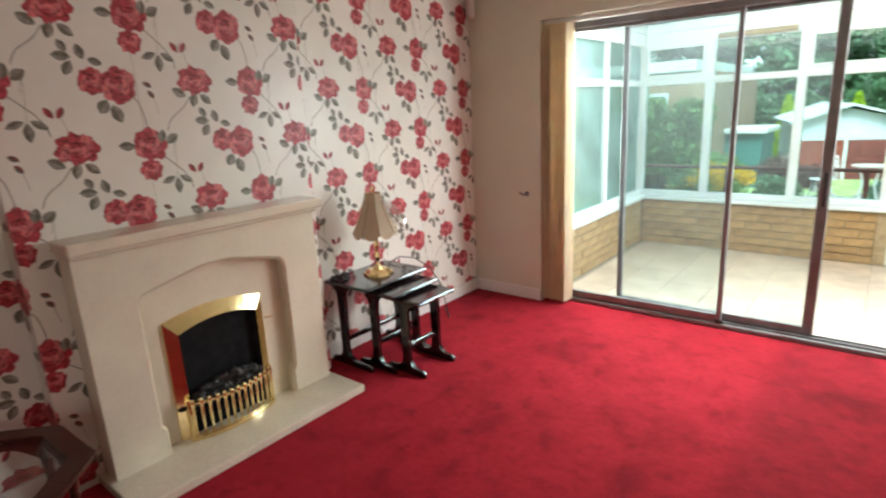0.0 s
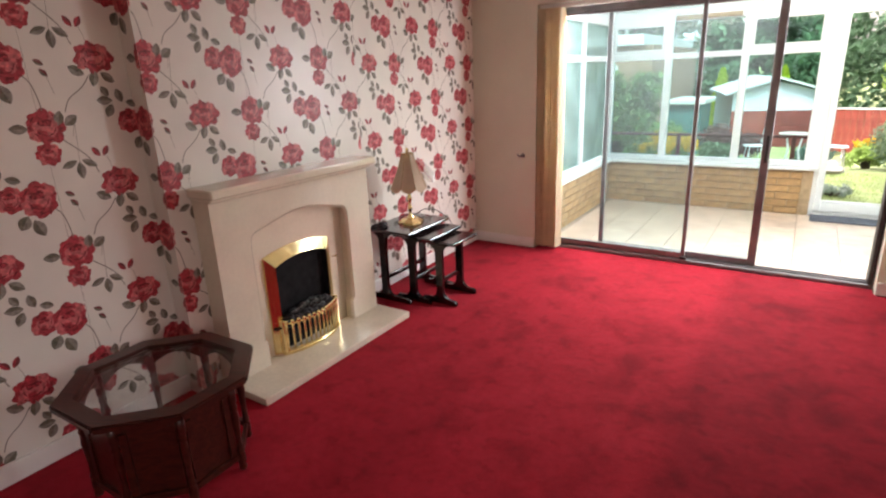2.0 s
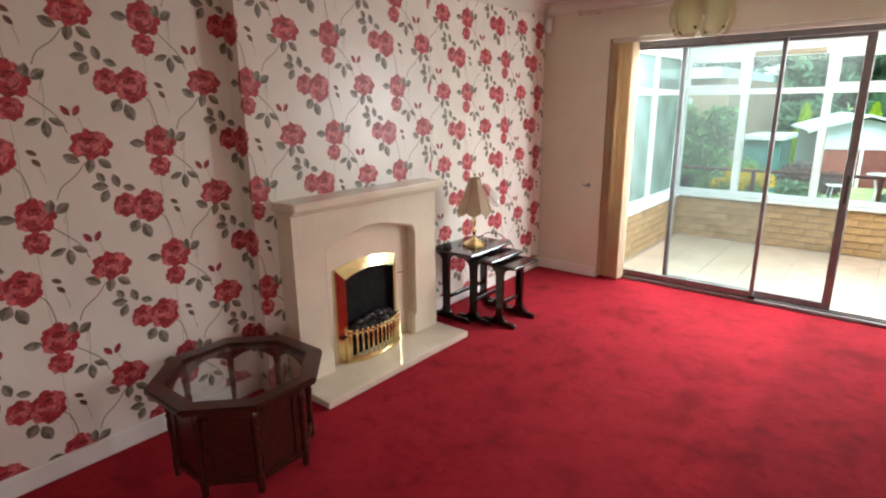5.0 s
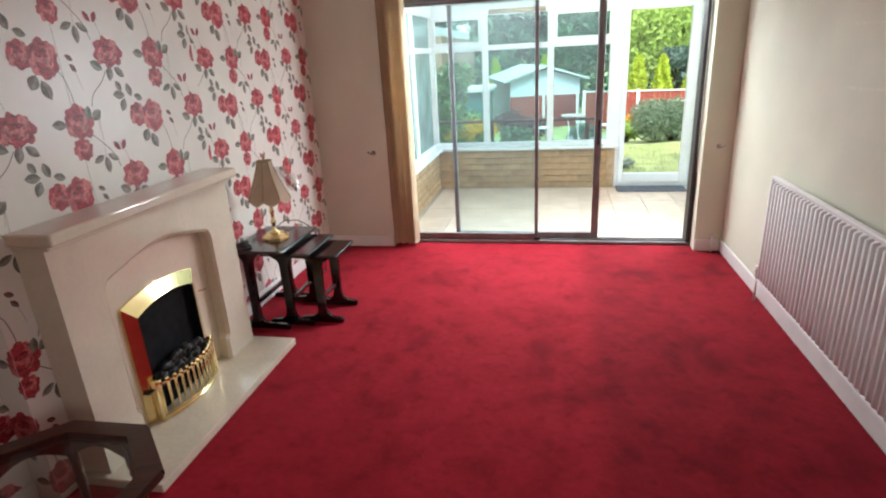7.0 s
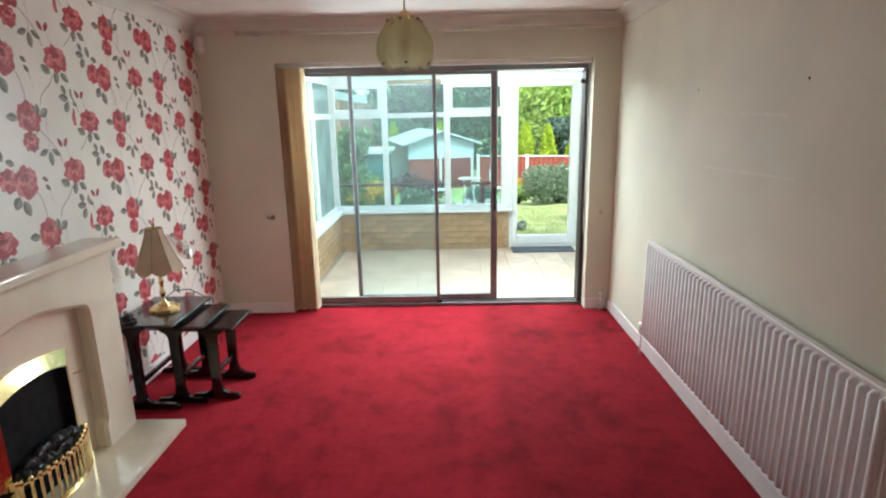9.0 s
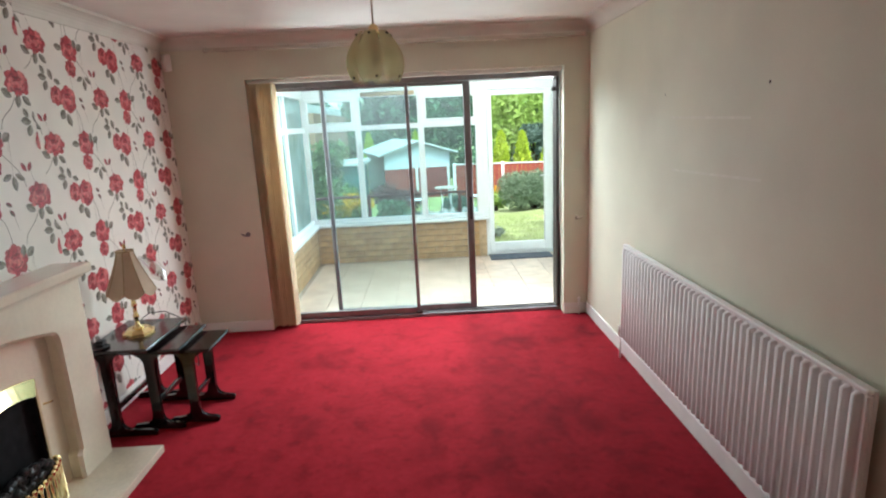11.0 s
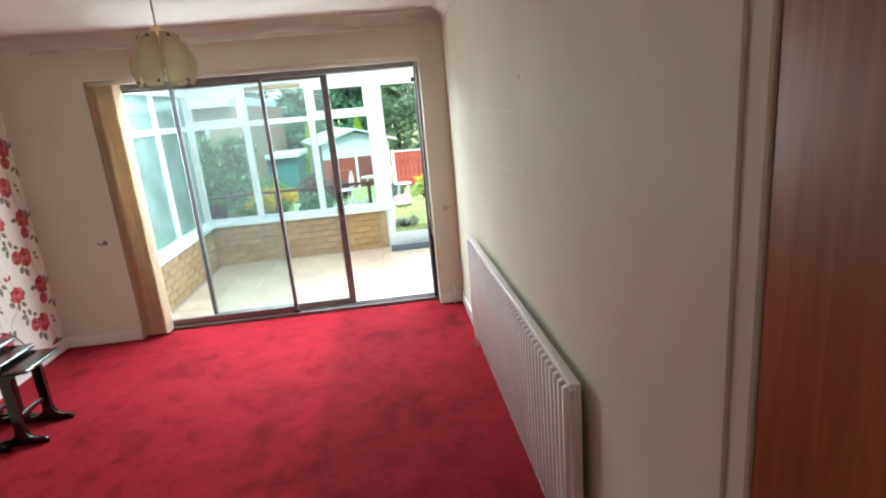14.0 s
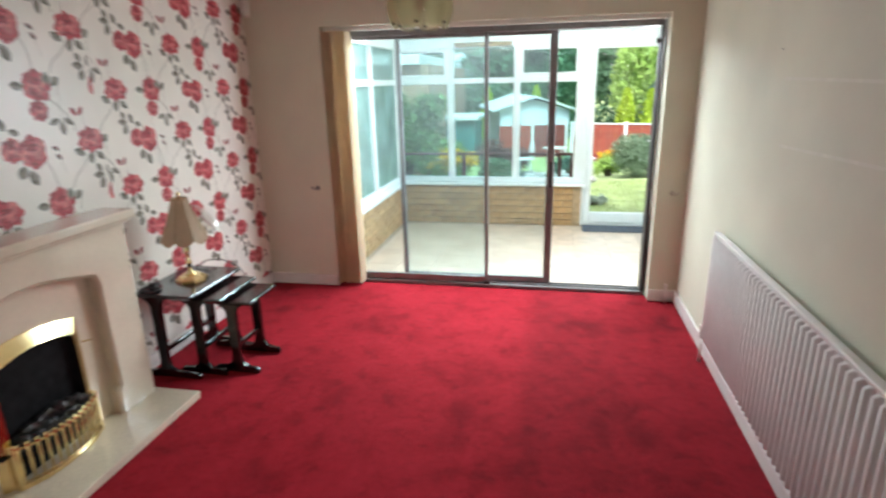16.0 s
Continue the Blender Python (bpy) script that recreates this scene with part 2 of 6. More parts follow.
def frosted_mat(name, col, tint):
    """Obscured glass: scatters most of the daylight, with a dim view of the green behind."""
    m = translucent_mat(name, col, col, 0.75)
    n, l = m.node_tree.nodes, m.node_tree.links
    out = n["Material Output"]
    scatter = out.inputs["Surface"].links[0].from_socket
    tr, mx, tc, nz, mr = n.new("ShaderNodeBsdfTransparent"), n.new("ShaderNodeMixShader"), n.new("ShaderNodeTexCoord"), n.new("ShaderNodeTexNoise"), n.new("ShaderNodeMapRange")
    nz.inputs["Scale"].default_value = 3.0
    mr.inputs["From Min"].default_value, mr.inputs["From Max"].default_value = 0.3, 0.7
    mr.inputs["To Min"].default_value, mr.inputs["To Max"].default_value = 0.40, 0.65
    tr.inputs["Color"].default_value = (*tint, 1)
    l.new(tc.outputs["Object"], nz.inputs["Vector"])
    l.new(nz.outputs["Fac"], mr.inputs["Value"])
    l.new(mr.outputs["Result"], mx.inputs[0])
    l.new(scatter, mx.inputs[1])
    l.new(tr.outputs[0], mx.inputs[2])
    l.new(mx.outputs[0], out.inputs["Surface"])
    return m


def leaf_mat(name, col, back, var=0.5):
    """Foliage: varied from clump to clump."""
    m = bpy.data.materials.new(name)
    m.use_nodes = True
    n, l = m.node_tree.nodes, m.node_tree.links
    n.remove(n["Principled BSDF"])
    d, t, mx = n.new("ShaderNodeBsdfDiffuse"), n.new("ShaderNodeBsdfTranslucent"), n.new("ShaderNodeMixShader")
    g, mr, hv = n.new("ShaderNodeNewGeometry"), n.new("ShaderNodeMapRange"), n.new("ShaderNodeHueSaturation")
    mr.inputs["To Min"].default_value, mr.inputs["To Max"].default_value = 1 - var, 1 + var
    l.new(g.outputs["Random Per Island"], mr.inputs["Value"])
    l.new(mr.outputs["Result"], hv.inputs["Value"])
    hv.inputs["Color"].default_value = (*col, 1)
    l.new(hv.outputs["Color"], d.inputs["Color"])
    t.inputs["Color"].default_value = (*back, 1)
    mx.inputs[0].default_value = 0.35
    l.new(d.outputs[0], mx.inputs[1])
    l.new(t.outputs[0], mx.inputs[2])
    l.new(mx.outputs[0], n["Material Output"].inputs["Surface"])
    return m


M_CARPET = carpet_mat()
M_PAPER = mat("ivory_wallpaper", (0.80, 0.76, 0.69), rough=0.30, var=0.03, scale=5, bump=0.05, bscale=400, fine=0.02, spec=0.5)
M_ROSE_MID = mat("print_rose_red", (0.52, 0.050, 0.064), rough=0.42, var=0.28, scale=70, fine=0.18, bscale=300)
M_ROSE_LIGHT = mat("print_rose_pink", (0.72, 0.175, 0.18), rough=0.42, var=0.25, scale=70, fine=0.15, bscale=300)
M_ROSE_DARK = mat("print_rose_dark", (0.22, 0.011, 0.020), rough=0.42, var=0.25, scale=70, fine=0.2, bscale=300)
M_LEAF = mat("print_leaf_grey", (0.19, 0.168, 0.12), rough=0.45, var=0.25, scale=60, fine=0.2, bscale=300)
M_LEAF_L = mat("print_leaf_pale", (0.30, 0.275, 0.23), rough=0.45, var=0.2, scale=60, fine=0.15, bscale=300)
M_BUD = mat("print_bud_brown", (0.24, 0.05, 0.05), rough=0.45, var=0.2, scale=60)
M_STEM = mat("print_stem_grey", (0.29, 0.25, 0.205), rough=0.45, var=0.1, scale=60)
M_CREAM = mat("cream_emulsion", (0.69, 0.67, 0.535), rough=0.55, var=0.035, scale=2.2, bump=0.12, bscale=180, fine=0.02, spec=0.35)
M_SHELFMARK = mat("pale_scuffed_paint", (0.745, 0.72, 0.60), rough=0.5, var=0.06, scale=14)
M_CEIL = mat("ceiling_white", (0.76, 0.75, 0.69), rough=0.9, var=0.03, scale=3, bump=0.15, bscale=120)
M_GLOSS = mat("white_gloss_paint", (0.80, 0.78, 0.74), rough=0.3, var=0.04, scale=6, bump=0.03, bscale=90)
M_COVE = mat("coving_paint", (0.67, 0.65, 0.57), rough=0.7, var=0.04, scale=5)
M_STONE = mat("cream_marble", (0.74, 0.665, 0.525), rough=0.06, var=0.03, scale=6, fine=0.025, bscale=45, spec=0.5)
M_HEARTH = mat("polished_hearth_marble", (0.70, 0.62, 0.49), rough=0.08, var=0.04, scale=7, fine=0.05, bscale=50, spec=0.6)
M_BRASS = mat("polished_brass", (0.95, 0.76, 0.39), rough=0.17, metal=1.0, var=0.08, scale=14, bump=0.05, bscale=40)
M_BLACK = mat("fire_black", (0.010, 0.010, 0.011), spec=0.2, rough=0.8, var=0.3, scale=20, bump=0.2, bscale=80)
M_COAL = mat("ceramic_coal", (0.03, 0.03, 0.031), rough=0.3, var=0.5, scale=30, bump=0.8, bscale=70)
M_EBONY = wood("ebonised_wood", (0.006, 0.0035, 0.0035), (0.016, 0.0075, 0.0065), rough=0.16, coat=0.4)
M_MAHOG = wood("dark_mahogany", (0.024, 0.006, 0.004), (0.078, 0.020, 0.012), rough=0.30, coat=0.15)
M_DOORWOOD = wood("varnished_door_veneer", (0.22, 0.064, 0.012), (0.36, 0.122, 0.028), rough=0.35, stretch=(14, 14, 1), scale=2.2)
M_ALU = mat("bronzed_aluminium", (0.25, 0.245, 0.245), rough=0.42, metal=0.3, var=0.1, scale=12)
M_DKALU = mat("dark_door_seal", (0.035, 0.028, 0.026), rough=0.6, var=0.2, scale=20)
M_BLIND = translucent_mat("beige_blind_fabric", (0.84, 0.74, 0.56), (0.88, 0.76, 0.56), 0.5)
M_RAD = mat("radiator_enamel", (0.84, 0.815, 0.80), rough=0.3, var=0.03, scale=6)
M_CHROME = mat("valve_metal", (0.6, 0.6, 0.58), rough=0.3, metal=0.9, var=0.1, scale=30)
M_PLASTIC = mat("white_plastic", (0.74, 0.72, 0.66), rough=0.4, var=0.04, scale=10)
# track plastic with the shade it hangs in put into the colour
M_TRACK = mat("shaded_track_plastic", (0.56, 0.51, 0.42), rough=0.5, var=0.06, scale=10)
M_UPVC = mat("white_upvc", (0.70, 0.75, 0.77), rough=0.3, var=0.02, scale=8)
M_SHADE = translucent_mat("lampshade_fabric", (0.62, 0.50, 0.37), (0.55, 0.43, 0.31), 0.3)
M_TRIM = mat("gold_braid", (0.45, 0.33, 0.18), rough=0.7, var=0.2, scale=60, bump=0.4, bscale=300)
M_AMBER = frosted_mat("smoked_amber_glass", (0.64, 0.60, 0.44), (0.78, 0.75, 0.60))
M_CABLE = mat("black_flex", (0.015, 0.014, 0.014), rough=0.5, var=0.2, scale=30)
M_GLASS = dusty_pane_mat("window_glass", (0.90, 0.945, 0.945), 0.03, 0.011)
M_CGLASS = pane_mat("conservatory_glass", (0.72, 0.92, 0.90))
M_DOORGLASS = pane_mat("door_glass", (0.95, 0.98, 0.96), 0.008)
M_FROST = frosted_mat("obscured_glass", (0.42, 0.60, 0.58), (0.62, 0.80, 0.78))
M_TGLASS = pane_mat("table_glass", (0.95, 0.97, 0.965))
M_WRAP = pane_mat("clear_plastic_film", (0.95, 0.97, 0.98), 0.9)
M_BRICK = mat("buff_brick", (0.43, 0.265, 0.125), rough=0.85, var=0.16, scale=9, bump=0.5, bscale=70, fine=0.10, rand=0.13)
M_MORTAR = mat("mortar", (0.40, 0.29, 0.18), rough=0.95, var=0.12, scale=20, bump=0.4, bscale=120)
M_TILE = mat("stone_effect_tile", (0.54, 0.42, 0.325), rough=0.28, var=0.13, scale=5, fine=0.06, bscale=40, rand=0.08)
M_GROUT = mat("tile_grout", (0.36, 0.31, 0.25), rough=0.9, var=0.1, scale=20)
M_MAT = mat("grey_blue_doormat", (0.085, 0.10, 0.125), rough=0.95, var=0.2, scale=30, bump=0.8, bscale=300)
M_ROOF = translucent_mat("polycarbonate_roof", (0.66, 0.74, 0.76), (0.26, 0.32, 0.33), 0.6)
M_HOUSE = mat("outer_brickwork", (0.33, 0.195, 0.125), rough=0.9, var=0.15, scale=12, bump=0.4, bscale=60)

# garden
M_GRASS = mat("lawn", (0.35, 0.43, 0.18), rough=0.95, var=0.25, scale=2.5, bump=0.8, bscale=120, fine=0.25)
M_GRASSBL = leaf_mat("grass_blades", (0.40, 0.49, 0.21), (0.42, 0.52, 0.21), 0.25)
M_SLAB = mat("paving_slab", (0.50, 0.43, 0.39), rough=0.9, var=0.15, scale=6, bump=0.4, bscale=60, rand=0.16)
M_BARK = mat("bark", (0.09, 0.065, 0.045), rough=0.95, var=0.3, scale=14, bump=0.9, bscale=40)
M_DARKLEAF = leaf_mat("dark_foliage", (0.12, 0.215, 0.13), (0.14, 0.24, 0.13), 0.4)
M_MIDLEAF = leaf_mat("mid_foliage", (0.15, 0.25, 0.10), (0.18, 0.30, 0.09))
M_LIMELEAF = leaf_mat("lime_foliage", (0.32, 0.47, 0.13), (0.40, 0.56, 0.15), 0.22)
M_GOLDLEAF = leaf_mat("golden_foliage", (0.44, 0.58, 0.06), (0.46, 0.60, 0.06), 0.2)
M_SAGE = leaf_mat("sage_foliage", (0.19, 0.27, 0.18), (0.15, 0.22, 0.12), 0.3)
M_PALELEAF = leaf_mat("silvery_foliage", (0.36, 0.43, 0.38), (0.32, 0.40, 0.32), 0.25)
M_BLUELEAF = leaf_mat("bluegreen_foliage", (0.13, 0.20, 0.17), (0.13, 0.21, 0.16), 0.3)
M_BRONZE = leaf_mat("bronze_foliage", (0.19, 0.115, 0.11), (0.20, 0.12, 0.10), 0.35)
M_FLOWER = leaf_mat("yellow_petals", (0.80, 0.46, 0.03), (0.7, 0.42, 0.03), 0.25)
M_REDFENCE = mat("red_stained_timber", (0.26, 0.052, 0.035), rough=0.85, var=0.15, scale=8, bump=0.4, bscale=60, rand=0.1)
M_RAIL = mat("maroon_railing_paint", (0.11, 0.030, 0.028), rough=0.5, var=0.15, scale=10)
M_RENDER = mat("pale_blue_render", (0.53, 0.56, 0.63), rough=0.9, var=0.06, scale=4, bump=0.2, bscale=60)
M_ROOFFELT = mat("pale_roof_sheet", (0.56, 0.58, 0.60), rough=0.85, var=0.1, scale=6, bump=0.3, bscale=40)
M_GARDOOR = mat("red_garage_paint", (0.20, 0.045, 0.04), rough=0.6, var=0.12, scale=5)
M_TEAL = mat("teal_paint", (0.03, 0.15, 0.15), rough=0.6, var=0.1, scale=5)
M_WHITE = mat("white_exterior_paint", (0.66, 0.67, 0.68), rough=0.6, var=0.06, scale=5)
M_TERRA = mat("terracotta", (0.42, 0.17, 0.09), rough=0.85, var=0.15, scale=10)
M_SOIL = mat("soil", (0.06, 0.045, 0.03), rough=1.0, var=0.3, scale=8, bump=0.8, bscale=50)
M_ROCK = mat("rockery_stone", (0.34, 0.33, 0.32), rough=0.9, var=0.2, scale=5, bump=0.6, bscale=25, rand=0.15)


# ---------- mesh helpers ----------
def box(bm, x0, x1, y0, y1, z0, z1, bev=0.0, seg=1):
    vs = [bm.verts.new((x, y, z)) for z in (z0, z1) for y in (y0, y1) for x in (x0, x1)]
    fs = [bm.faces.new([vs[i] for i in q]) for q in ((0, 2, 3, 1), (4, 5, 7, 6), (0, 1, 5, 4), (2, 6, 7, 3), (0, 4, 6, 2), (1, 3, 7, 5))]
    if bev > 0:
        es = list({e for f in fs for e in f.edges})
        bmesh.ops.bevel(bm, geom=es, offset=bev, segments=seg, affect='EDGES', profile=0.5)
    return bm


def B(*a, **k):
    return box(bmesh.new(), *a, **k)


def lathe(bm, prof, cx=0.0, cy=0.0, n=20, caps=True):
    """Turned shape about a vertical axis: prof is a list of (radius, z)."""
    rings = [[bm.verts.new((cx + r * math.cos(2 * math.pi * i / n), cy + r * math.sin(2 * math.pi * i / n), z)) for i in range(n)] for r, z in prof]
    for a, b in zip(rings, rings[1:]):
        for i in range(n):
            f = bm.faces.new((a[i], a[(i + 1) % n], b[(i + 1) % n], b[i]))
            f.smooth = True
    if caps:
        bm.faces.new(rings[0][::-1])
        bm.faces.new(rings[-1])
    return bm


def tube(bm, pts, r, n=8):
    """A round rod along points."""
    pts = [Vector(p) for p in pts]
    rings = []
    for i, p in enumerate(pts):
        d = (pts[min(i + 1, len(pts) - 1)] - pts[max(i - 1, 0)]).normalized()
        a = d.orthogonal().normalized() if i == 0 else (rings_axis - rings_axis.dot(d) * d).normalized()
        rings_axis = a
        b = d.cross(a)
        rr = r[i] if isinstance(r, (list, tuple)) else r
        rings.append([bm.verts.new(p + rr * (math.cos(2 * math.pi * k / n) * a + math.sin(2 * math.pi * k / n) * b)) for k in range(n)])
    for a, b in zip(rings, rings[1:]):
        for k in range(n):
            f = bm.faces.new((a[k], a[(k + 1) % n], b[(k + 1) % n], b[k]))
            f.smooth = True
    bm.faces.new(rings[0][::-1])
    bm.faces.new(rings[-1])
    return bm


def prism(bm, outline, to3, d0, d1):
    """Extrude a flat outline of (u, v) between depths d0 and d1; to3(u, v, d) gives the place."""
    a = [bm.verts.new(to3(u, v, d0)) for u, v in outline]
    b = [bm.verts.new(to3(u, v, d1)) for u, v in outline]
    bm.faces.new(a[::-1])
    bm.faces.new(b)
    n = len(outline)
    for i in range(n):
        bm.faces.new((a[i], a[(i + 1) % n], b[(i + 1) % n], b[i]))
    return bm


def strip(bm, p, q, to3, d0, d1):
    """A solid band between two outlines of equal length."""
    n = len(p)
    v = [[bm.verts.new(to3(u, w, d)) for u, w in o] for o in (p, q) for d in (d0, d1)]
    for i in range(n - 1):
        for a, b in ((0, 1), (1, 3), (3, 2), (2, 0)):
            bm.faces.new((v[a][i], v[a][i + 1], v[b][i + 1], v[b][i]))
    for i in (0, n - 1):
        bm.faces.new((v[0][i], v[1][i], v[3][i], v[2][i]))
    return bm


def mesh_of(name, bm, material, smooth=None):
    bmesh.ops.recalc_face_normals(bm, faces=bm.faces)
    me = bpy.data.meshes.new(name)
    bm.to_mesh(me)
    bm.free()
    for m in (material if isinstance(material, (list, tuple)) else (material,)):
        me.materials.append(m)
    if smooth:
        for p in me.polygons:
            p.use_smooth = True
    return me


def part(name, bm, material, parent, label="", smooth=None):
    ob = new(name, mesh_of(name, bm, material, smooth))
    ob.parent = parent
    if label:
        tagged(ob, label)
    return ob


def thing(name, label, category, group="", kind="", at=(0, 0, 0), rz=0.0):
    e = new(name)
    e.empty_display_size = 0.1
    e.matrix_world = pose(*at, 0, 0, rz)
    return tagged(e, label, category, group, kind)


def solid(name, bm, material, label, category, kind="", group="", smooth=None):
    return tagged(new(name, mesh_of(name, bm, material, smooth)), label, category, group, kind)


XYZ = lambda x, y, z: (x, y, z)
YZ = lambda u, v, d: (d, u, v)      # outline in the y-z plane, depth along x
XZ = lambda u, v, d: (u, d, v)      # outline in the x-z plane, depth along y
XY = lambda u, v, d: (u, v, d)

# ---------- the room's shell ----------
XR, XL, XB = 1.86, -1.508, -1.395          # radiator wall, alcoves, chimney breast
YP, YO, YBACK = 4.69, 4.98, -3.0           # garden wall inside and outside, wall behind
CEIL = 2.42
BY0, BY1 = 1.545, 2.955                    # chimney breast
OX0, OX1, OZ = -0.886, 1.652, 2.09         # opening to the conservatory
DY0, DY1, DZ = 0.10, 0.925, 2.0             # room door

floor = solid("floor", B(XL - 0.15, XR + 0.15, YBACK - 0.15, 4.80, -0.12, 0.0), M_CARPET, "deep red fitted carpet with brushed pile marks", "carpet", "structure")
ceiling = solid("ceiling", B(XL - 0.15, XR + 0.15, YBACK - 0.15, YO, CEIL, CEIL + 0.15), M_CEIL, "plain white plastered ceiling", "ceiling", "structure")

bm = B(XL - 0.2, XL, YBACK, YP, 0, CEIL)
wall_west = solid("wall_west", bm, M_PAPER, "alcove wall with ivory rose-print wallpaper", "wall", "structure")
bm = B(XL + 0.002, XB, BY0, BY1, 0, CEIL)
breast = solid("chimney_breast", bm, M_PAPER, "shallow chimney breast with ivory rose-print wallpaper", "wall", "structure")

bm = bmesh.new()
box(bm, XL - 0.2, OX0, YP, YO, 0, CEIL)
box(bm, OX1, XR + 0.15, YP, YO, 0, CEIL)
box(bm, OX0, OX1, YP, YO, OZ, CEIL)
wall_north = solid("wall_north", bm, M_CREAM, "cream painted wall around the patio door opening", "wall", "structure")

bm = bmesh.new()
box(bm, XR, XR + 0.15, DY1, YP, 0, CEIL)
box(bm, XR, XR + 0.15, -0.15, DY0, 0, CEIL)
# next three boxes leave an added, unseen opening for the fill lamp
box(bm, XR, XR + 0.15, YBACK, -1.35, 0, CEIL)
box(bm, XR, XR + 0.15, -1.35, -0.15, 0, 0.9)
box(bm, XR, XR + 0.15, -1.35, -0.15, 2.1, CEIL)
box(bm, XR, XR + 0.15, DY0, DY1, DZ, CEIL)
wall_east = solid("wall_east", bm, M_CREAM, "cream painted wall behind the radiator", "wall", "structure")
wall_south = solid("wall_south", B(XL - 0.2, XR + 0.15, YBACK - 0.15, YBACK, 0, CEIL), M_CREAM, "plain cream painted wall", "wall", "structure")
# dark scuff marks and old screw holes on the painted wall
for y, z, w, h in ((3.25, 1.774, 0.009, 0.009), (2.30, 1.775, 0.012, 0.012)):
    bm = bmesh.new()
    lathe(bm, ((w * 0.6, 0), (w * 0.5, 0.001), (w * 0.2, 0.0016)), n=10)
    o = part("screw_hole", bm, M_DKALU, wall_east, "dark filled screw hole")
    o.matrix_world = pose(XR, y, z, 0, -90, 0)
for y, z, ln, tilt in ((2.79, 1.645, 0.76, 0.8), (2.72, 1.380, 0.82, -1.4)):
    bm = B(-0.0008, 0, -ln / 2, ln / 2, -0.006, 0.006)
    o = part("shelf_mark", bm, M_SHELFMARK, wall_east, "faint pale line left by a shelf")
    o.matrix_world = pose(XR, y, z, tilt, 0, 0)


def cove_profile(s=0.095):
    pts = [(0, 0), (s, 0)]
    for i in range(7):
        a = math.pi / 2 * i / 6
        pts.append((s - s * 0.85 * math.sin(a) - 0.004, -s * 0.15 - s * 0.85 * (1 - math.cos(a))))
    pts.append((0, -s))
    return pts


def coving(name, axis, fixed, a, b, sign):
    bm = bmesh.new()
    out = cove_profile()
    if axis == "y":
        prism(bm, out, lambda u, v, d: (fixed + sign * u, d, CEIL - 0.001 + v), a, b)
    else:
        prism(bm, out, lambda u, v, d: (d, fixed + sign * u, CEIL - 0.001 + v), a, b)
    return solid(name, bm, M_COVE, "white painted plaster coving", "coving", "structure")


coving("trim_coving_west_far", "y", XL, BY1, YP, 1)
coving("trim_coving_breast", "y", XB, BY0, BY1, 1)
coving("trim_coving_west_near", "y", XL, YBACK, BY0, 1)
coving("trim_coving_north", "x", YP, XL, XR, -1)
coving("trim_coving_east", "y", XR, YBACK, YP, -1)


def skirting(name, x0, x1, y0, y1, h=0.095):
    bm = B(x0, x1, y0, y1, 0, h, bev=0.006, seg=2)
    return solid(name, bm, M_GLOSS, "white gloss painted skirting board", "skirting", "structure")


skirting("baseboard_west_near", XL, XL + 0.016, YBACK, BY0 - 0.002)
skirting("baseboard_west_far", XL, XL + 0.016, BY1, YP)
skirting("baseboard_north_left", XL + 0.018, OX0 - 0.002, YP - 0.016, YP)
skirting("baseboard_north_right", OX1 + 0.002, XR - 0.018, YP - 0.016, YP)
skirting("baseboard_east", XR - 0.016, XR, DY1 + 0.002, YP, 0.10)
skirting("baseboard_east_near", XR - 0.016, XR, YBACK, DY0 - 0.002, 0.10)
skirting("baseboard_south", XL + 0.018, XR - 0.018, YBACK, YBACK + 0.016, 0.10)

# room door, closed
door = thing("door_1", "closed varnished brown veneered room door in cream frame", "door", kind="structure")
part("door_leaf", B(XR + 0.016, XR + 0.056, DY0 + 0.061, DY1 - 0.061, 0.008, DZ - 0.022, bev=0.003), M_DOORWOOD, door, "varnished orange-brown veneer leaf")
for y0, y1 in ((DY0, DY0 + 0.058), (DY1 - 0.058, DY1)):
    part("door_lining", B(XR + 0.008, XR + 0.149, y0, y1, 0, DZ - 0.02, bev=0.004), M_CREAM, door, "cream painted door frame")
part("door_lining", B(XR + 0.001, XR + 0.149, DY0, DY1, DZ - 0.02, DZ), M_CREAM, door)
bm = bmesh.new()
tube(bm, ((XR + 0.016, 0.23, 1.0), (XR - 0.03, 0.23, 1.0), (XR - 0.035, 0.25, 1.0), (XR - 0.035, 0.34, 1.0)), 0.009)
part("handle", bm, M_BRASS, door, "brass lever handle")


# ---------- printed roses of the wallpaper ----------
def blob(cx, cy, rx, ry, rot=0.0, wob=0.08, n=14, ph=0.0, lobes=3):
    out = []
    for i in range(n):
        a = 2 * math.pi * i / n
        k = 1 + wob * math.sin(lobes * a + ph) + wob * 0.6 * math.sin((lobes + 2) * a + 2.3 * ph)
        x, y = rx * k * math.cos(a), ry * k * math.sin(a)
        out.append((cx + x * math.cos(rot) - y * math.sin(rot), cy + x * math.sin(rot) + y * math.cos(rot)))
    return out


def leaf_shape(cx, cy, length, width, rot):
    pts = []
    for i in range(7):
        t = i / 6
        pts.append((length * (t - 0.5), width * 0.5 * math.sin(math.pi * t) ** 0.8))
    low = [(x, -y) for x, y in pts[1:-1]][::-1]
    spin = lambda p: (cx + p[0] * math.cos(rot) - p[1] * math.sin(rot), cy + p[0] * math.sin(rot) + p[1] * math.cos(rot))
    half = [spin(p) for p in pts] + [spin((0, 0.0))]
    return [spin(p) for p in pts + low], half


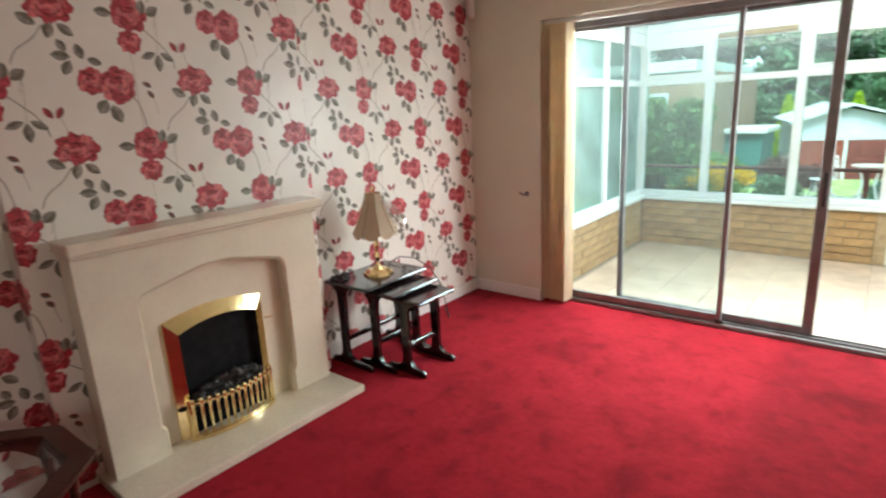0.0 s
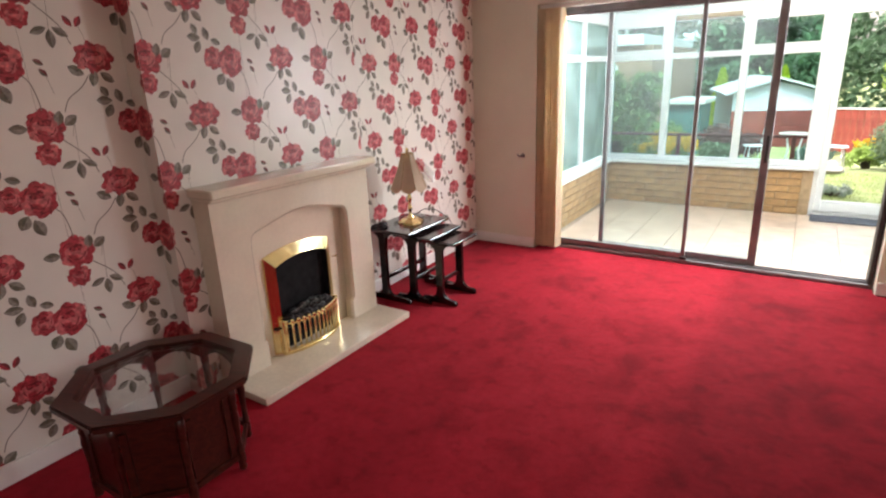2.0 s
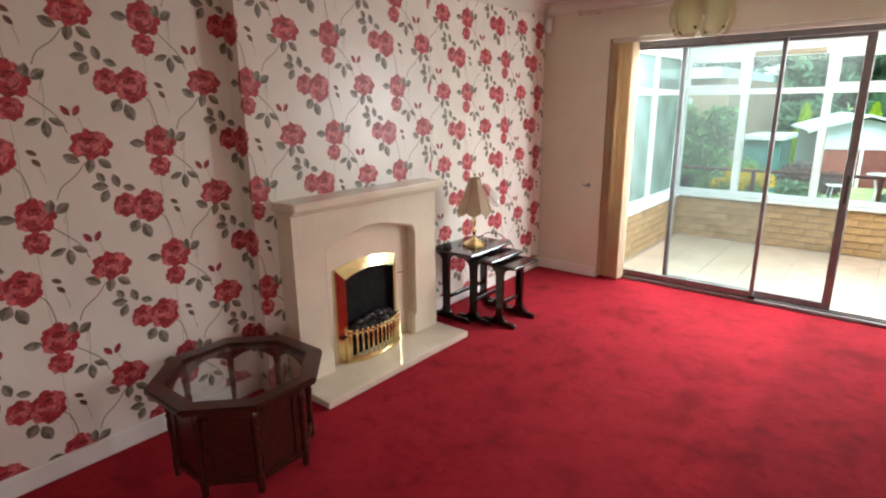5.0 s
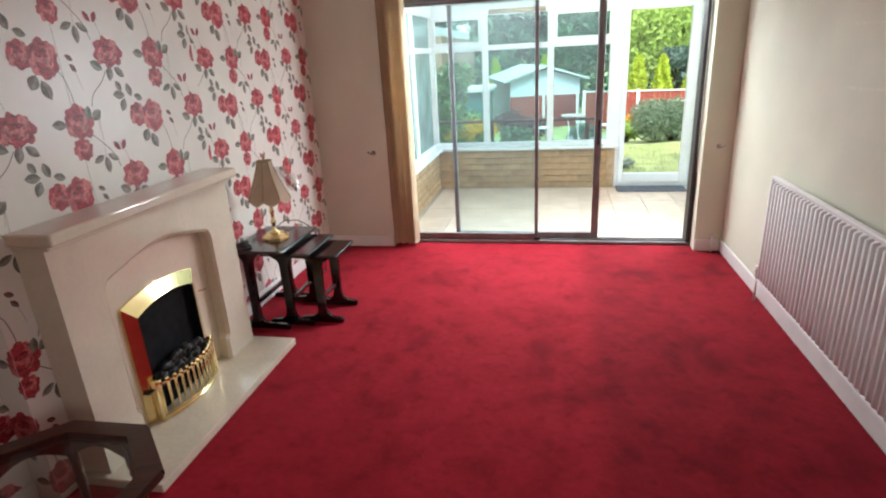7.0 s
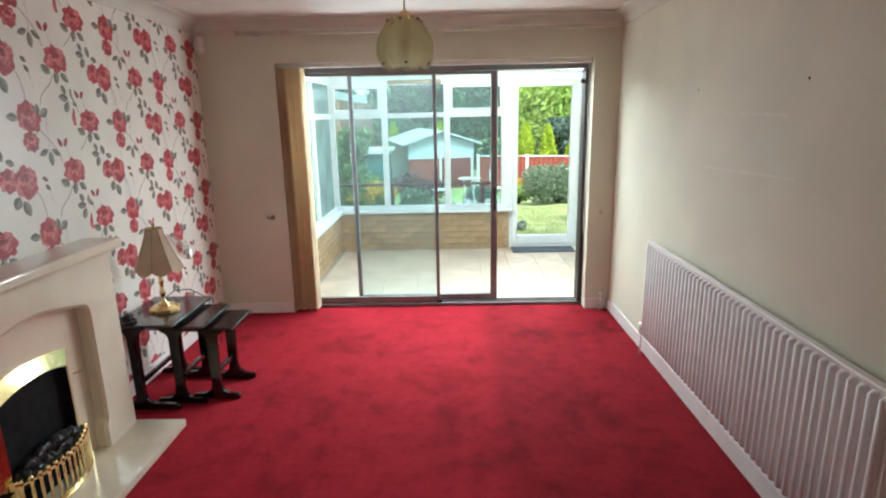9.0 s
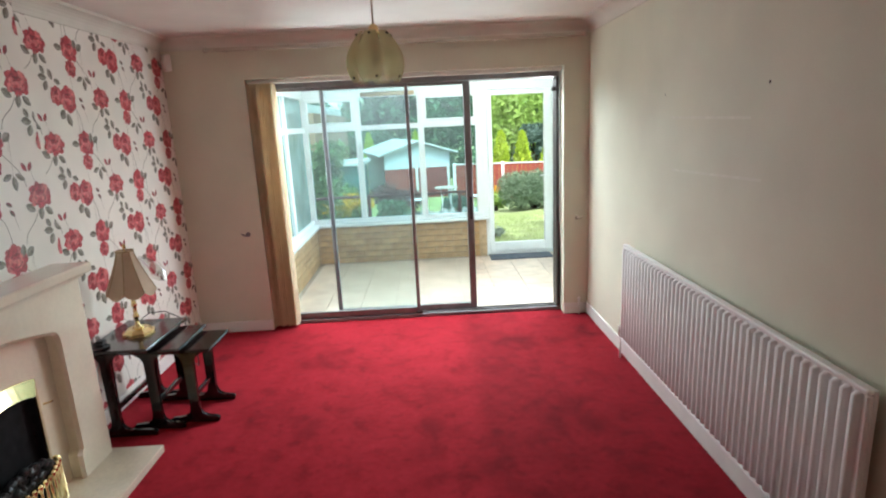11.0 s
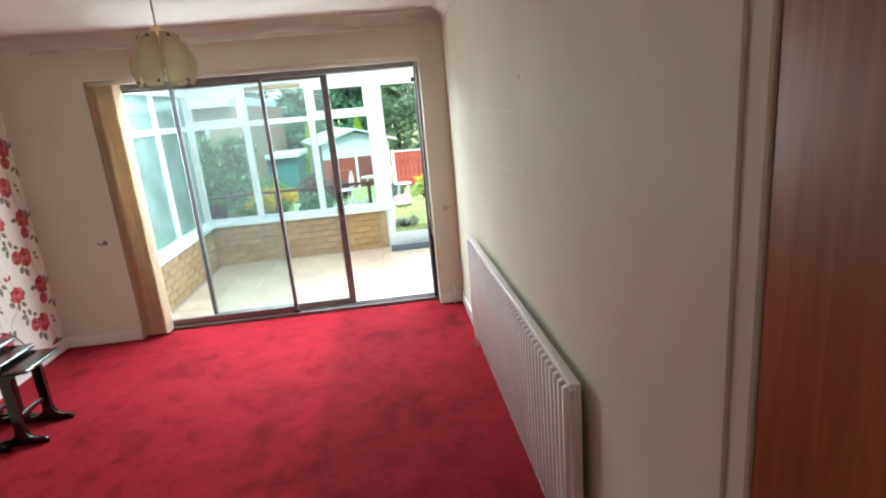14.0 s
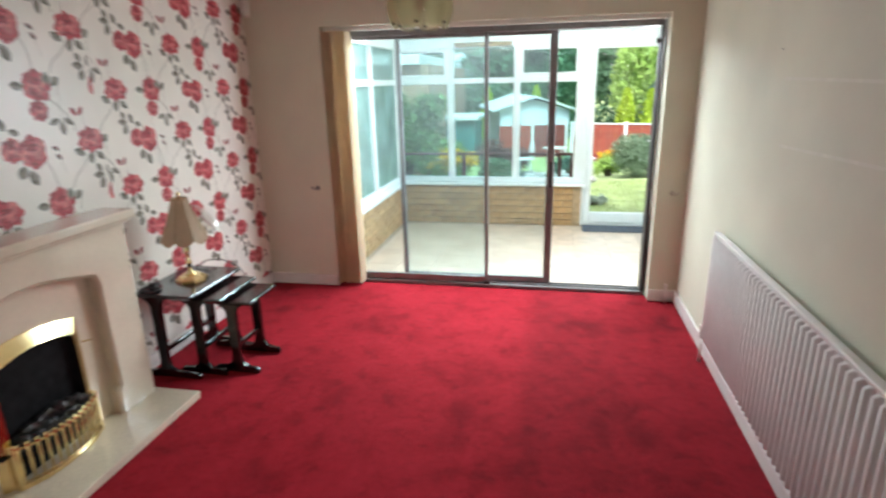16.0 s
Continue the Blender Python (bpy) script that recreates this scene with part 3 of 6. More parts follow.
# material slots of the print: 0 mid, 1 light, 2 dark, 3 leaf, 4 pale leaf, 5 bud, 6 stem
def rose_shapes(cx, cy, rx, ry, seed):
    """A full-blown rose: ragged ring of petals opening from a dark heart set high, with dark gaps between them."""
    r = random.Random(seed)
    S = [(blob(cx, cy, rx * 0.80, ry * 0.80, 0, 0.05, 22, r.random() * 6, 5), 0, 1)]
    P = lambda a, d: (cx + d * rx * math.cos(a), cy + d * ry * math.sin(a))

    def petal(a, d, length, width, slot, layer, n=11):
        u, v = P(a, d)
        S.append((blob(u, v, rx * length, ry * width, a, 0.13, n, r.random() * 6, 3), slot, layer))

    for k in range(8):
        a = 2 * math.pi * k / 8 + r.uniform(-0.2, 0.2)
        petal(a, 0.62 + r.uniform(-0.06, 0.06), 0.32, 0.37 + r.uniform(-0.05, 0.05), (0, 1, 0, 0)[k % 4], 2, 14)
    for k in range(6):
        a = 2 * math.pi * k / 6 + r.uniform(-0.4, 0.4)
        petal(a, 0.66 + r.uniform(-0.1, 0.08), 0.035, 0.20, 2 if k % 3 else 1, 3, 9)
    for k in range(5):
        a = 2 * math.pi * (k + 0.5) / 5 + r.uniform(-0.2, 0.2)
        petal(a, 0.36, 0.24, 0.31, (1, 0)[k % 2], 4, 12)
    for k in range(4):
        a = -math.pi / 2 + (k - 1.5) * 0.8 + r.uniform(-0.2, 0.2)
        petal(a, 0.44, 0.03, 0.19, 2, 5, 8)
    S.append((blob(cx, cy + 0.20 * ry, rx * 0.34, ry * 0.22, 0.1, 0.16, 13, r.random() * 6), 2, 6))
    for k in range(3):
        S.append((blob(cx + (k - 1) * 0.19 * rx, cy + (0.14 + 0.07 * abs(k - 1)) * ry, rx * 0.09, ry * 0.13, 0.5 * (k - 1), 0.15, 9, k), 0, 7))
    S.append((blob(cx, cy - 0.05 * ry, rx * 0.34, ry * 0.13, 0.0, 0.12, 11, r.random() * 6), 1, 8))
    return S


def leaf_group(items):
    S = []
    for cx, cy, ln, w, deg in items:
        ln, w = ln * 1.12, w * 1.15
        full, half = leaf_shape(cx, cy, ln, w, radians(deg))
        S.append((full, 3, 1))
        S.append((half, 4, 2))
    return S


def stem(points, w=0.0045):
    S = []
    pts = []
    for i in range(len(points) - 1):
        for k in range(4):
            t = k / 4
            p0, p1, p2, p3 = points[max(i - 1, 0)], points[i], points[i + 1], points[min(i + 2, len(points) - 1)]
            pts.append(tuple(0.5 * ((2 * b) + (c - a) * t + (2 * a - 5 * b + 4 * c - d) * t * t + (3 * b - a - 3 * c + d) * t ** 3) for a, b, c, d in zip(p0, p1, p2, p3)))
    pts.append(points[-1])
    for p, q in zip(pts, pts[1:]):
        d = Vector((q[0] - p[0], q[1] - p[1]))
        if d.length > 0:
            nrm = Vector((-d.y, d.x)).normalized() * w / 2
            S.append(([(p[0] + nrm.x, p[1] + nrm.y), (p[0] - nrm.x, p[1] - nrm.y), (q[0] - nrm.x, q[1] - nrm.y), (q[0] + nrm.x, q[1] + nrm.y)], 6, 0))
    return S


PRINT = []
# single rose with its stalk
PRINT += rose_shapes(0.004, 0, 0.087, 0.069, 11)
PRINT += leaf_group(((-0.078, -0.052, 0.062, 0.036, 150), (-0.012, -0.085, 0.062, 0.034, 255), (0.045, -0.082, 0.060, 0.032, 320)))
PRINT += stem(((-0.03, -0.07), (-0.07, -0.12), (-0.13, -0.165), (-0.155, -0.215)))
# stacked pair
PRINT += rose_shapes(0.290, -0.004, 0.078, 0.076, 5)
PRINT += rose_shapes(0.278, -0.112, 0.053, 0.049, 6)
PRINT += leaf_group(((0.192, -0.004, 0.062, 0.034, 175), (0.345, 0.028, 0.055, 0.034, 75), (0.388, 0.016, 0.058, 0.036, 35)))
PRINT += stem(((0.33, -0.05), (0.385, -0.10), (0.43, -0.15), (0.455, -0.215)))
PRINT += leaf_group(((0.345, -0.165, 0.060, 0.026, 200), (0.385, -0.195, 0.066, 0.032, 270), (0.425, -0.168, 0.060, 0.026, 330)))
PRINT += stem(((0.385, -0.05), (0.40, 0.0), (0.385, -0.16)), 0.0018)
# side by side pair
PRINT += rose_shapes(0.103, -0.270, 0.057, 0.062, 7)
PRINT += rose_shapes(0.198, -0.288, 0.078, 0.084, 8)
PRINT += leaf_group(((0.012, -0.178, 0.062, 0.034, 175), (0.026, -0.222, 0.056, 0.034, 240), (0.020, -0.140, 0.046, 0.028, 120), (0.078, -0.160, 0.056, 0.032, 105), (0.128, -0.196, 0.050, 0.028, 160),
                     (0.130, -0.372, 0.058, 0.044, 235), (0.178, -0.402, 0.070, 0.042, 290)))
PRINT += stem(((0.235, -0.32), (0.27, -0.36), (0.285, -0.42), (0.290, -0.47)))
# loose buds
for u, v in ((-0.070, 0.142), (-0.030, 0.142)):
    f_, h_ = leaf_shape(u, v, 0.052, 0.026, radians(125 if u < -0.05 else 60))
    PRINT.append((f_, 5, 1))
    PRINT.append((h_, 0, 2))
PRINT += stem(((-0.03, 0.12), (-0.02, 0.09), (-0.015, 0.065)), 0.0018)
for u, v, d in ((0.318, -0.285, 150), (0.328, -0.325, 130)):
    f_, h_ = leaf_shape(u, v, 0.042, 0.022, radians(d))
    PRINT.append((f_, 5, 1))
    PRINT.append((h_, 3, 2))
PRINT += stem(((0.335, -0.34), (0.345, -0.38), (0.350, -0.41)), 0.0018)

ROLL, DROP = 0.530, 0.5325


def rose_print(parent, u0, u1, v0, v1, us, vs, to3):
    """The printed pattern on one wall face, cut off at its edges."""
    bm = bmesh.new()
    for i in range(int((u0 - us) / ROLL) - 2, int((u1 - us) / ROLL) + 3):
        for j in range(-6, 7):
            cu, cv = us + i * ROLL, vs + j * DROP + (i % 2) * DROP / 2
            if cu > u1 + 0.2 or cu < u0 - 0.6 or cv > v1 + 0.5 or cv < v0 - 0.3:
                continue
            for order, (shape, slot, layer) in enumerate(PRINT):
                if all(not (u0 <= cu + u <= u1 and v0 <= cv + v <= v1) for u, v in shape):
                    continue
                d = 0.0004 + layer * 0.00012 + order * 0.0000031
                n_ = len(shape)
                mid = (sum(p[0] for p in shape) / n_, sum(p[1] for p in shape) / n_)
                ring = [bm.verts.new((cu + u, cv + v, d)) for u, v in shape]
                c = bm.verts.new((cu + mid[0], cv + mid[1], d))
                for a, b in zip(ring, ring[1:] + ring[:1]):
                    f = bm.faces.new((a, b, c))
                    f.material_index = slot
    for co, no in (((u0, 0, 0), (-1, 0, 0)), ((u1, 0, 0), (1, 0, 0)), ((0, v0, 0), (0, -1, 0)), ((0, v1, 0), (0, 1, 0))):
        bmesh.ops.bisect_plane(bm, geom=bm.verts[:] + bm.edges[:] + bm.faces[:], plane_co=co, plane_no=no, clear_outer=True)
    for v in bm.verts:
        v.co = to3(*v.co)
    ob = part("rose_print", bm, (M_ROSE_MID, M_ROSE_LIGHT, M_ROSE_DARK, M_LEAF, M_LEAF_L, M_BUD, M_STEM), parent, "printed red roses with grey leaves")
    ob["kind"] = "stuff"
    return ob


rose_print(wall_west, -1.0, BY0, 0.095, CEIL - 0.095, 0.879, 1.428, lambda u, v, d: (XL + d, u, v))
rose_print(wall_west, BY1, YP, 0.095, CEIL - 0.095, 3.233, 1.667, lambda u, v, d: (XL + d, u, v))
rose_print(breast, BY0, BY1, 0.03, CEIL - 0.095, 1.818, 1.428, lambda u, v, d: (XB + d, u, v))
rose_print(breast, 0.0, XB - XL, 0.03, CEIL - 0.095, 0.879 - BY0 + ROLL, 1.428 - DROP / 2, lambda u, v, d: (XL + u, BY0 - d, v))
# paper seams
for y in (0.62, 1.15):
    part("paper_seam", B(XL, XL + 0.0006, y, y + 0.0012, 0.095, CEIL - 0.095), M_STEM, wall_west)
for y in (3.49, 4.02, 4.55):
    part("paper_seam", B(XL, XL + 0.0006, y, y + 0.0012, 0.095, CEIL - 0.095), M_STEM, wall_west)
part("paper_seam", B(XB, XB + 0.0006, 2.09, 2.0912, 1.09, CEIL - 0.095), M_STEM, breast)

# ---------- patio door ----------
pd = thing("patio_door", "bronze aluminium sliding patio door, half slid open", "patio door", kind="structure")
FX0, FX1, FZ1 = OX0 + 0.005, OX1 - 0.008, 2.065
part("sill_track", B(FX0, FX1, 4.80, 4.93, 0.0, 0.028, bev=0.003), M_ALU, pd, "aluminium threshold track")
for y in (4.835, 4.885):
    part("runner", B(FX0 + 0.03, FX1 - 0.03, y - 0.004, y + 0.004, 0.028, 0.040), M_ALU, pd)
part("head_frame", B(FX0, FX1, 4.80, 4.93, FZ1 - 0.05, FZ1, bev=0.003), M_ALU, pd)
part("jamb", B(FX0, FX0 + 0.045, 4.80, 4.93, 0.028, FZ1 - 0.05, bev=0.003), M_ALU, pd)
part("jamb", B(FX1 - 0.030, FX1, 4.80, 4.93, 0.028, FZ1 - 0.05, bev=0.003), M_DKALU, pd, "dark brown jamb with brush seal")


def sash(name, x0, x1, y, sl, sr, label):
    z0, z1 = 0.042, FZ1 - 0.045
    fr = part(name, B(x0, x0 + sl, y - 0.018, y + 0.018, z0, z1, bev=0.003), M_ALU, pd, label)
    part("stile", B(x1 - sr, x1, y - 0.018, y + 0.018, z0, z1, bev=0.003), M_ALU, fr)
    part("bottom_rail", B(x0 + sl, x1 - sr, y - 0.017, y + 0.017, z0, z0 + 0.045, bev=0.003), M_ALU, fr)
    part("top_rail", B(x0 + sl, x1 - sr, y - 0.017, y + 0.017, z1 - 0.028, z1, bev=0.003), M_ALU, fr)
    g = part("pane", B(x0 + sl, x1 - sr, y - 0.002, y + 0.002, z0 + 0.045, z1 - 0.028), M_GLASS, fr, "clear glass pane")
    g.visible_shadow = False
    return fr


sash("fixed_panel", FX0 + 0.046, 0.392, 4.838, 0.035, 0.030, "fixed glazed panel")
sl_ = sash("sliding_panel", -0.345, 0.905, 4.885, 0.035, 0.058, "sliding glazed panel pushed aside")
part("pull_handle", B(0.87, 0.892, 4.858, 4.868, 0.85, 1.05, bev=0.004), M_DKALU, sl_, "dark pull handle")
part("lock_block", B(0.36, 0.41, 4.805, 4.82, 0.030, 0.055, bev=0.003), M_DKALU, pd)
part("catch", B(FX1 - 0.06, FX1 - 0.03, 4.82, 4.85, 1.90, 1.935, bev=0.004), M_DKALU, pd)

# drawn-back vertical blind
bl = thing("vertical_blind", "beige fabric vertical blind drawn back beside the patio door", "blind")
part("headrail", B(OX0 + 0.004, OX1 - 0.004, 4.735, 4.775, 2.055, 2.088, bev=0.004), M_PLASTIC, bl, "narrow white headrail")
rb = random.Random(4)
for i in range(15):
    x = OX0 + 0.016 + i * 0.0132
    a = radians(rb.uniform(78, 92))
    bm = bmesh.new()
    w, n_ = 0.062, 6
    out = []
    for k in range(n_ + 1):
        s = (k / n_ - 0.5) * 2
        bow = 0.006 * (1 - s * s)
        out.append((x + s * w * math.cos(a) + bow, 4.754 + s * w * math.sin(a)))
    back = [(u + 0.0012, v) for u, v in out][::-1]
    prism(bm, out + back, XY, 0.02 + rb.uniform(0, 0.006), 2.055)
    part("slat", bm, M_BLIND, bl, smooth=False)

bm = bmesh.new()
tube(bm, [(OX1 - 0.030, 4.728, 2.055), (OX1 - 0.028, 4.726, 1.4), (OX1 - 0.026, 4.728, 0.80), (OX1 - 0.020, 4.722, 0.66), (OX1 - 0.012, 4.724, 0.60)], 0.003, 6)
part("pull_cord", bm, M_PLASTIC, bl, "thin white pull cord")

# curtain track over the opening
ct = thing("curtain_rail", "long plastic curtain track under the coving, shade put into its colour", "curtain rail")
part("track", B(-1.13, 1.80, 4.565, 4.585, 2.29, 2.318, bev=0.004), M_TRACK, ct)
for x in (-1.0, -0.3, 0.4, 1.1, 1.72):
    part("bracket", B(x - 0.012, x + 0.012, 4.585, YP, 2.296, 2.312), M_TRACK, ct)
for x in (-1.12, 1.79):
    part("end_stop", B(x - 0.012, x + 0.012, 4.560, 4.590, 2.285, 2.323, bev=0.004), M_TRACK, ct)


def tieback(x, flip, metal):
    t = thing("tieback_hook", "small metal curtain tieback hook on the wall", "hook", "tieback hooks", at=(x, YP, 0.85))
    bm = bmesh.new()
    tube(bm, ((0, 0, 0), (0, -0.035, -0.003), (flip * 0.012, -0.042, -0.002), (flip * 0.03, -0.04, 0.006), (flip * 0.040, -0.036, 0.014)), 0.0065)
    part("hook", bm, metal, t)
    bm = bmesh.new()
    lathe(bm, ((0.020, 0), (0.018, 0.004), (0.008, 0.009)), n=14)
    o = part("backplate", bm, metal, t)
    o.matrix_local = pose(0, 0, 0, 90, 0, 0)


tieback(-1.01, -1, M_ALU)
tieback(1.765, 1, M_TRACK)

# alarm sensor in the corner
pir = thing("alarm_sensor", "small white alarm sensor high in the corner", "alarm sensor", at=(-1.452, 4.636, 2.235), rz=-35)
part("housing", B(-0.032, 0.032, -0.022, 0.03, -0.062, 0.062, bev=0.01, seg=2), M_PLASTIC, pir)
part("lens", B(-0.022, 0.022, -0.028, -0.0222, -0.045, 0.012, bev=0.004), M_GLOSS, pir)

# pipe stub beside the opening
pp = thing("heating_pipe", "short white painted pipe stub by the skirting", "pipe")
bm = bmesh.new()
tube(bm, ((1.775, 4.655, 0.0), (1.775, 4.655, 0.13)), 0.009)
part("pipe", bm, M_GLOSS, pp)
bm = bmesh.new()
lathe(bm, ((0.013, 0.128), (0.013, 0.15), (0.008, 0.154)), 1.775, 4.655, 12)
part("cap", bm, M_GLOSS, pp)

# ---------- radiator ----------
RX, RY0, RY1, RZ0, RZ1 = 1.790, 1.585, 3.672, 0.150, 0.836
rad = thing("radiator", "long white fluted panel radiator on the cream wall", "radiator")
bm = bmesh.new()
n_rib = 44
pitch = (RY1 - RY0 - 0.03) / n_rib
prof = []
for i in range(n_rib):
    y = RY0 + 0.015 + i * pitch
    prof += [(y + pitch * u, d) for u, d in ((0.0, 0.0), (0.40, 0.0), (0.45, 0.003), (0.50, 0.019), (0.55, 0.024), (0.85, 0.024), (0.90, 0.019), (0.96, 0.003))]
prof.append((RY1 - 0.015, 0.0))
zs = ((RZ0 + 0.02, 0.0), (RZ0 + 0.026, 0.0), (RZ0 + 0.036, 1.0), (RZ1 - 0.036, 1.0), (RZ1 - 0.026, 0.0), (RZ1 - 0.02, 0.0))
grid = [[bm.verts.new((RX + 0.019 - d * k, y, z)) for y, d in prof] for z, k in zs]
for a, b in zip(grid, grid[1:]):
    for i in range(len(prof) - 1):
        bm.faces.new((a[i], a[i + 1], b[i + 1], b[i])).smooth = True
part("front_panel", bm, M_RAD, rad, "white fluted front panel")
for z0, z1 in ((RZ0, RZ0 + 0.02), (RZ1 - 0.02, RZ1)):
    part("panel_seam", B(RX + 0.004, RX + 0.026, RY0, RY1, z0, z1, bev=0.006, seg=2), M_RAD, rad)
for y0, y1 in ((RY0, RY0 + 0.015), (RY1 - 0.015, RY1)):
    part("panel_seam", B(RX + 0.006, RX + 0.026, y0, y1, RZ0 + 0.02, RZ1 - 0.02, bev=0.004), M_RAD, rad)
part("back_panel", B(RX + 0.026, RX + 0.040, RY0 + 0.002, RY1 - 0.002, RZ0 + 0.004, RZ1 - 0.004), M_RAD, rad)
for y in (RY0 + 0.25, RY1 - 0.25):
    part("wall_bracket", B(RX + 0.040, XR, y - 0.015, y + 0.015, RZ0 + 0.06, RZ1 - 0.06), M_RAD, rad)
for y, s in ((RY1, 1), (RY0, -1)):
    bm = bmesh.new()
    tube(bm, ((RX + 0.022, y - s * 0.002, RZ0 + 0.03), (RX + 0.022, y + s * 0.05, RZ0 + 0.03)), 0.011, 10)
    v = part("valve", bm, M_CHROME, rad, "metal radiator valve")
    bm = bmesh.new()
    lathe(bm, ((0.016, RZ0 + 0.01), (0.016, RZ0 + 0.045), (0.02, RZ0 + 0.05), (0.02, RZ0 + 0.085), (0.014, RZ0 + 0.09)), RX + 0.022, y + s * 0.05, 14)
    part("valve_cap", bm, M_PLASTIC, v, "white valve cap")
    bm = bmesh.new()
    tube(bm, ((RX + 0.022, y + s * 0.05, RZ0 + 0.012), (RX + 0.022, y + s * 0.05, -0.002)), 0.0075)
    part("tail_pipe", bm, M_GLOSS, rad)

# ---------- fireplace ----------
fs = thing("fire_surround", "cream polished marble fire surround with shaped recess", "fireplace surround")
SY0, SY1, SXF, SXB = 1.672, 2.835, -1.265, -1.335
MZ0, MZ1 = 1.040, 1.088
CY = (SY0 + SY1) / 2


def recess(y_off=0.0, z_off=0.0):
    """Half outline of the recess from the hearth up to the crown, mirrored about the middle."""
    pts = [(1.900, 0.042), (1.900, 0.165), (1.893, 0.178), (1.882, 0.190), (1.880, 0.205), (1.880, 0.755), (1.885, 0.785), (1.898, 0.806), (1.915, 0.818), (2.06, 0.853), (2.17, 0.876), (2.21, 0.880)]
    left = [(y + y_off, z + z_off) for y, z in pts]
    right = [(2 * CY - y, z) for y, z in left][::-1]
    return left + right


inner = recess()
outer = []
for y, z in inner:
    outer.append((SY0 if y < CY else SY1, z))
# front slab with the shaped opening: a band each side and the frieze above
bm = bmesh.new()
half = len(inner) // 2
strip(bm, outer[:half - 3], inner[:half - 3], YZ, XB, SXF)
strip(bm, outer[half + 3:], inner[half + 3:], YZ, XB, SXF)
top = inner[half - 4:half + 4]
strip(bm, [(y, MZ0) for y, z in top], top, YZ, XB, SXF)
y_l, y_r = inner[half - 4][0], inner[half + 3][0]
z_s = inner[half - 4][1]
box(bm, XB, SXF, SY0, y_l, z_s, MZ0)
box(bm, XB, SXF, y_r, SY1, z_s, MZ0)
bmesh.ops.remove_doubles(bm, verts=bm.verts, dist=0.0004)
part("front_slab", bm, M_STONE, fs, "cream marble legs and frieze")
# polished chamfer round the edge of the recess
bm = bmesh.new()
tuck = [(y + (0.014 if y < CY else -0.014) * (1.0 if z < 0.80 else 0.6), z - (0.014 if z > 0.78 else 0.0)) for y, z in inner]
edge = [[bm.verts.new((x, y, z)) for y, z in line] for x, line in ((SXF + 0.001, inner), (SXF - 0.015, tuck), (SXF - 0.015, inner))]
for a, b in ((0, 1), (1, 2), (2, 0)):
    for i in range(len(inner) - 1):
        bm.faces.new((edge[a][i], edge[a][i + 1], edge[b][i + 1], edge[b][i]))
part("recess_chamfer", bm, M_STONE, fs, "chamfered edge of the marble recess")
part("back_panel", B(XB, SXB, 1.860, 2.650, 0.042, 0.90), M_STONE, fs, "recessed marble back panel")
part("mantel_shelf", B(XB, -1.198, SY0 - 0.022, SY1 + 0.024, MZ0, MZ1, bev=0.010, seg=3), M_STONE, fs, "cream marble mantel shelf")
part("shelf_moulding", B(XB, -1.235, SY0 - 0.008, SY1 + 0.010, MZ0 - 0.022, MZ0, bev=0.008, seg=2), M_STONE, fs)

hearth = solid("hearth", B(XB, -1.004, 1.640, 2.866, 0.0, 0.042, bev=0.005, seg=2), M_HEARTH, "polished cream marble hearth slab on the carpet", "hearth")

gf = thing("gas_fire", "inset coal-effect gas fire with polished brass trim", "gas fire")
GY0, GY1, GX = 1.985, 2.490, SXB
GC = (GY0 + GY1) / 2


def arch_line(y0, y1, z_side, rise, n=13):
    return [(y0 + (y1 - y0) * i / (n - 1), z_side + rise * (1 - (2 * i / (n - 1) - 1) ** 2)) for i in range(n)]


# chamfered trim: outer edge back on the panel, inner edge proud
def trim_strip(outer_pts, inner_pts, x_out, x_in, x_ret):
    bm = bmesh.new()
    a = [bm.verts.new((SXB, y, z)) for y, z in outer_pts]
    b = [bm.verts.new((x_out, y, z)) for y, z in outer_pts]
    c = [bm.verts.new((x_in, y, z)) for y, z in inner_pts]
    d = [bm.verts.new((x_ret, y, z)) for y, z in inner_pts]
    for p, q in ((a, b), (b, c), (c, d), (d, a)):
        for i in range(len(p) - 1):
            bm.faces.new((p[i], p[i + 1], q[i + 1], q[i]))
    bm.faces.new((a[0], b[0], c[0], d[0]))
    bm.faces.new((a[-1], b[-1], c[-1], d[-1]))
    return bm


part("top_trim", trim_strip(arch_line(GY0, GY1, 0.635, 0.035), arch_line(GY0 + 0.052, GY1 - 0.052, 0.572, 0.036), -1.322, -1.292, -1.330), M_BRASS, gf, "arched polished brass hood trim")
part("side_trim", trim_strip([(GY0, 0.044), (GY0, 0.635)], [(GY0 + 0.052, 0.044), (GY0 + 0.052, 0.572)], -1.322, -1.292, -1.330), M_BRASS, gf, "polished brass side trim")
part("side_trim", trim_strip([(GY1, 0.044), (GY1, 0.635)], [(GY1 - 0.052, 0.044), (GY1 - 0.052, 0.572)], -1.322, -1.292, -1.330), M_BRASS, gf, "polished brass side trim")
for y in (GY0 + 0.001, GY1 - 0.053):
    part("trim_joint", B(-1.325, -1.2895, y, y + 0.052, 0.205, 0.2085), M_BLACK, gf)
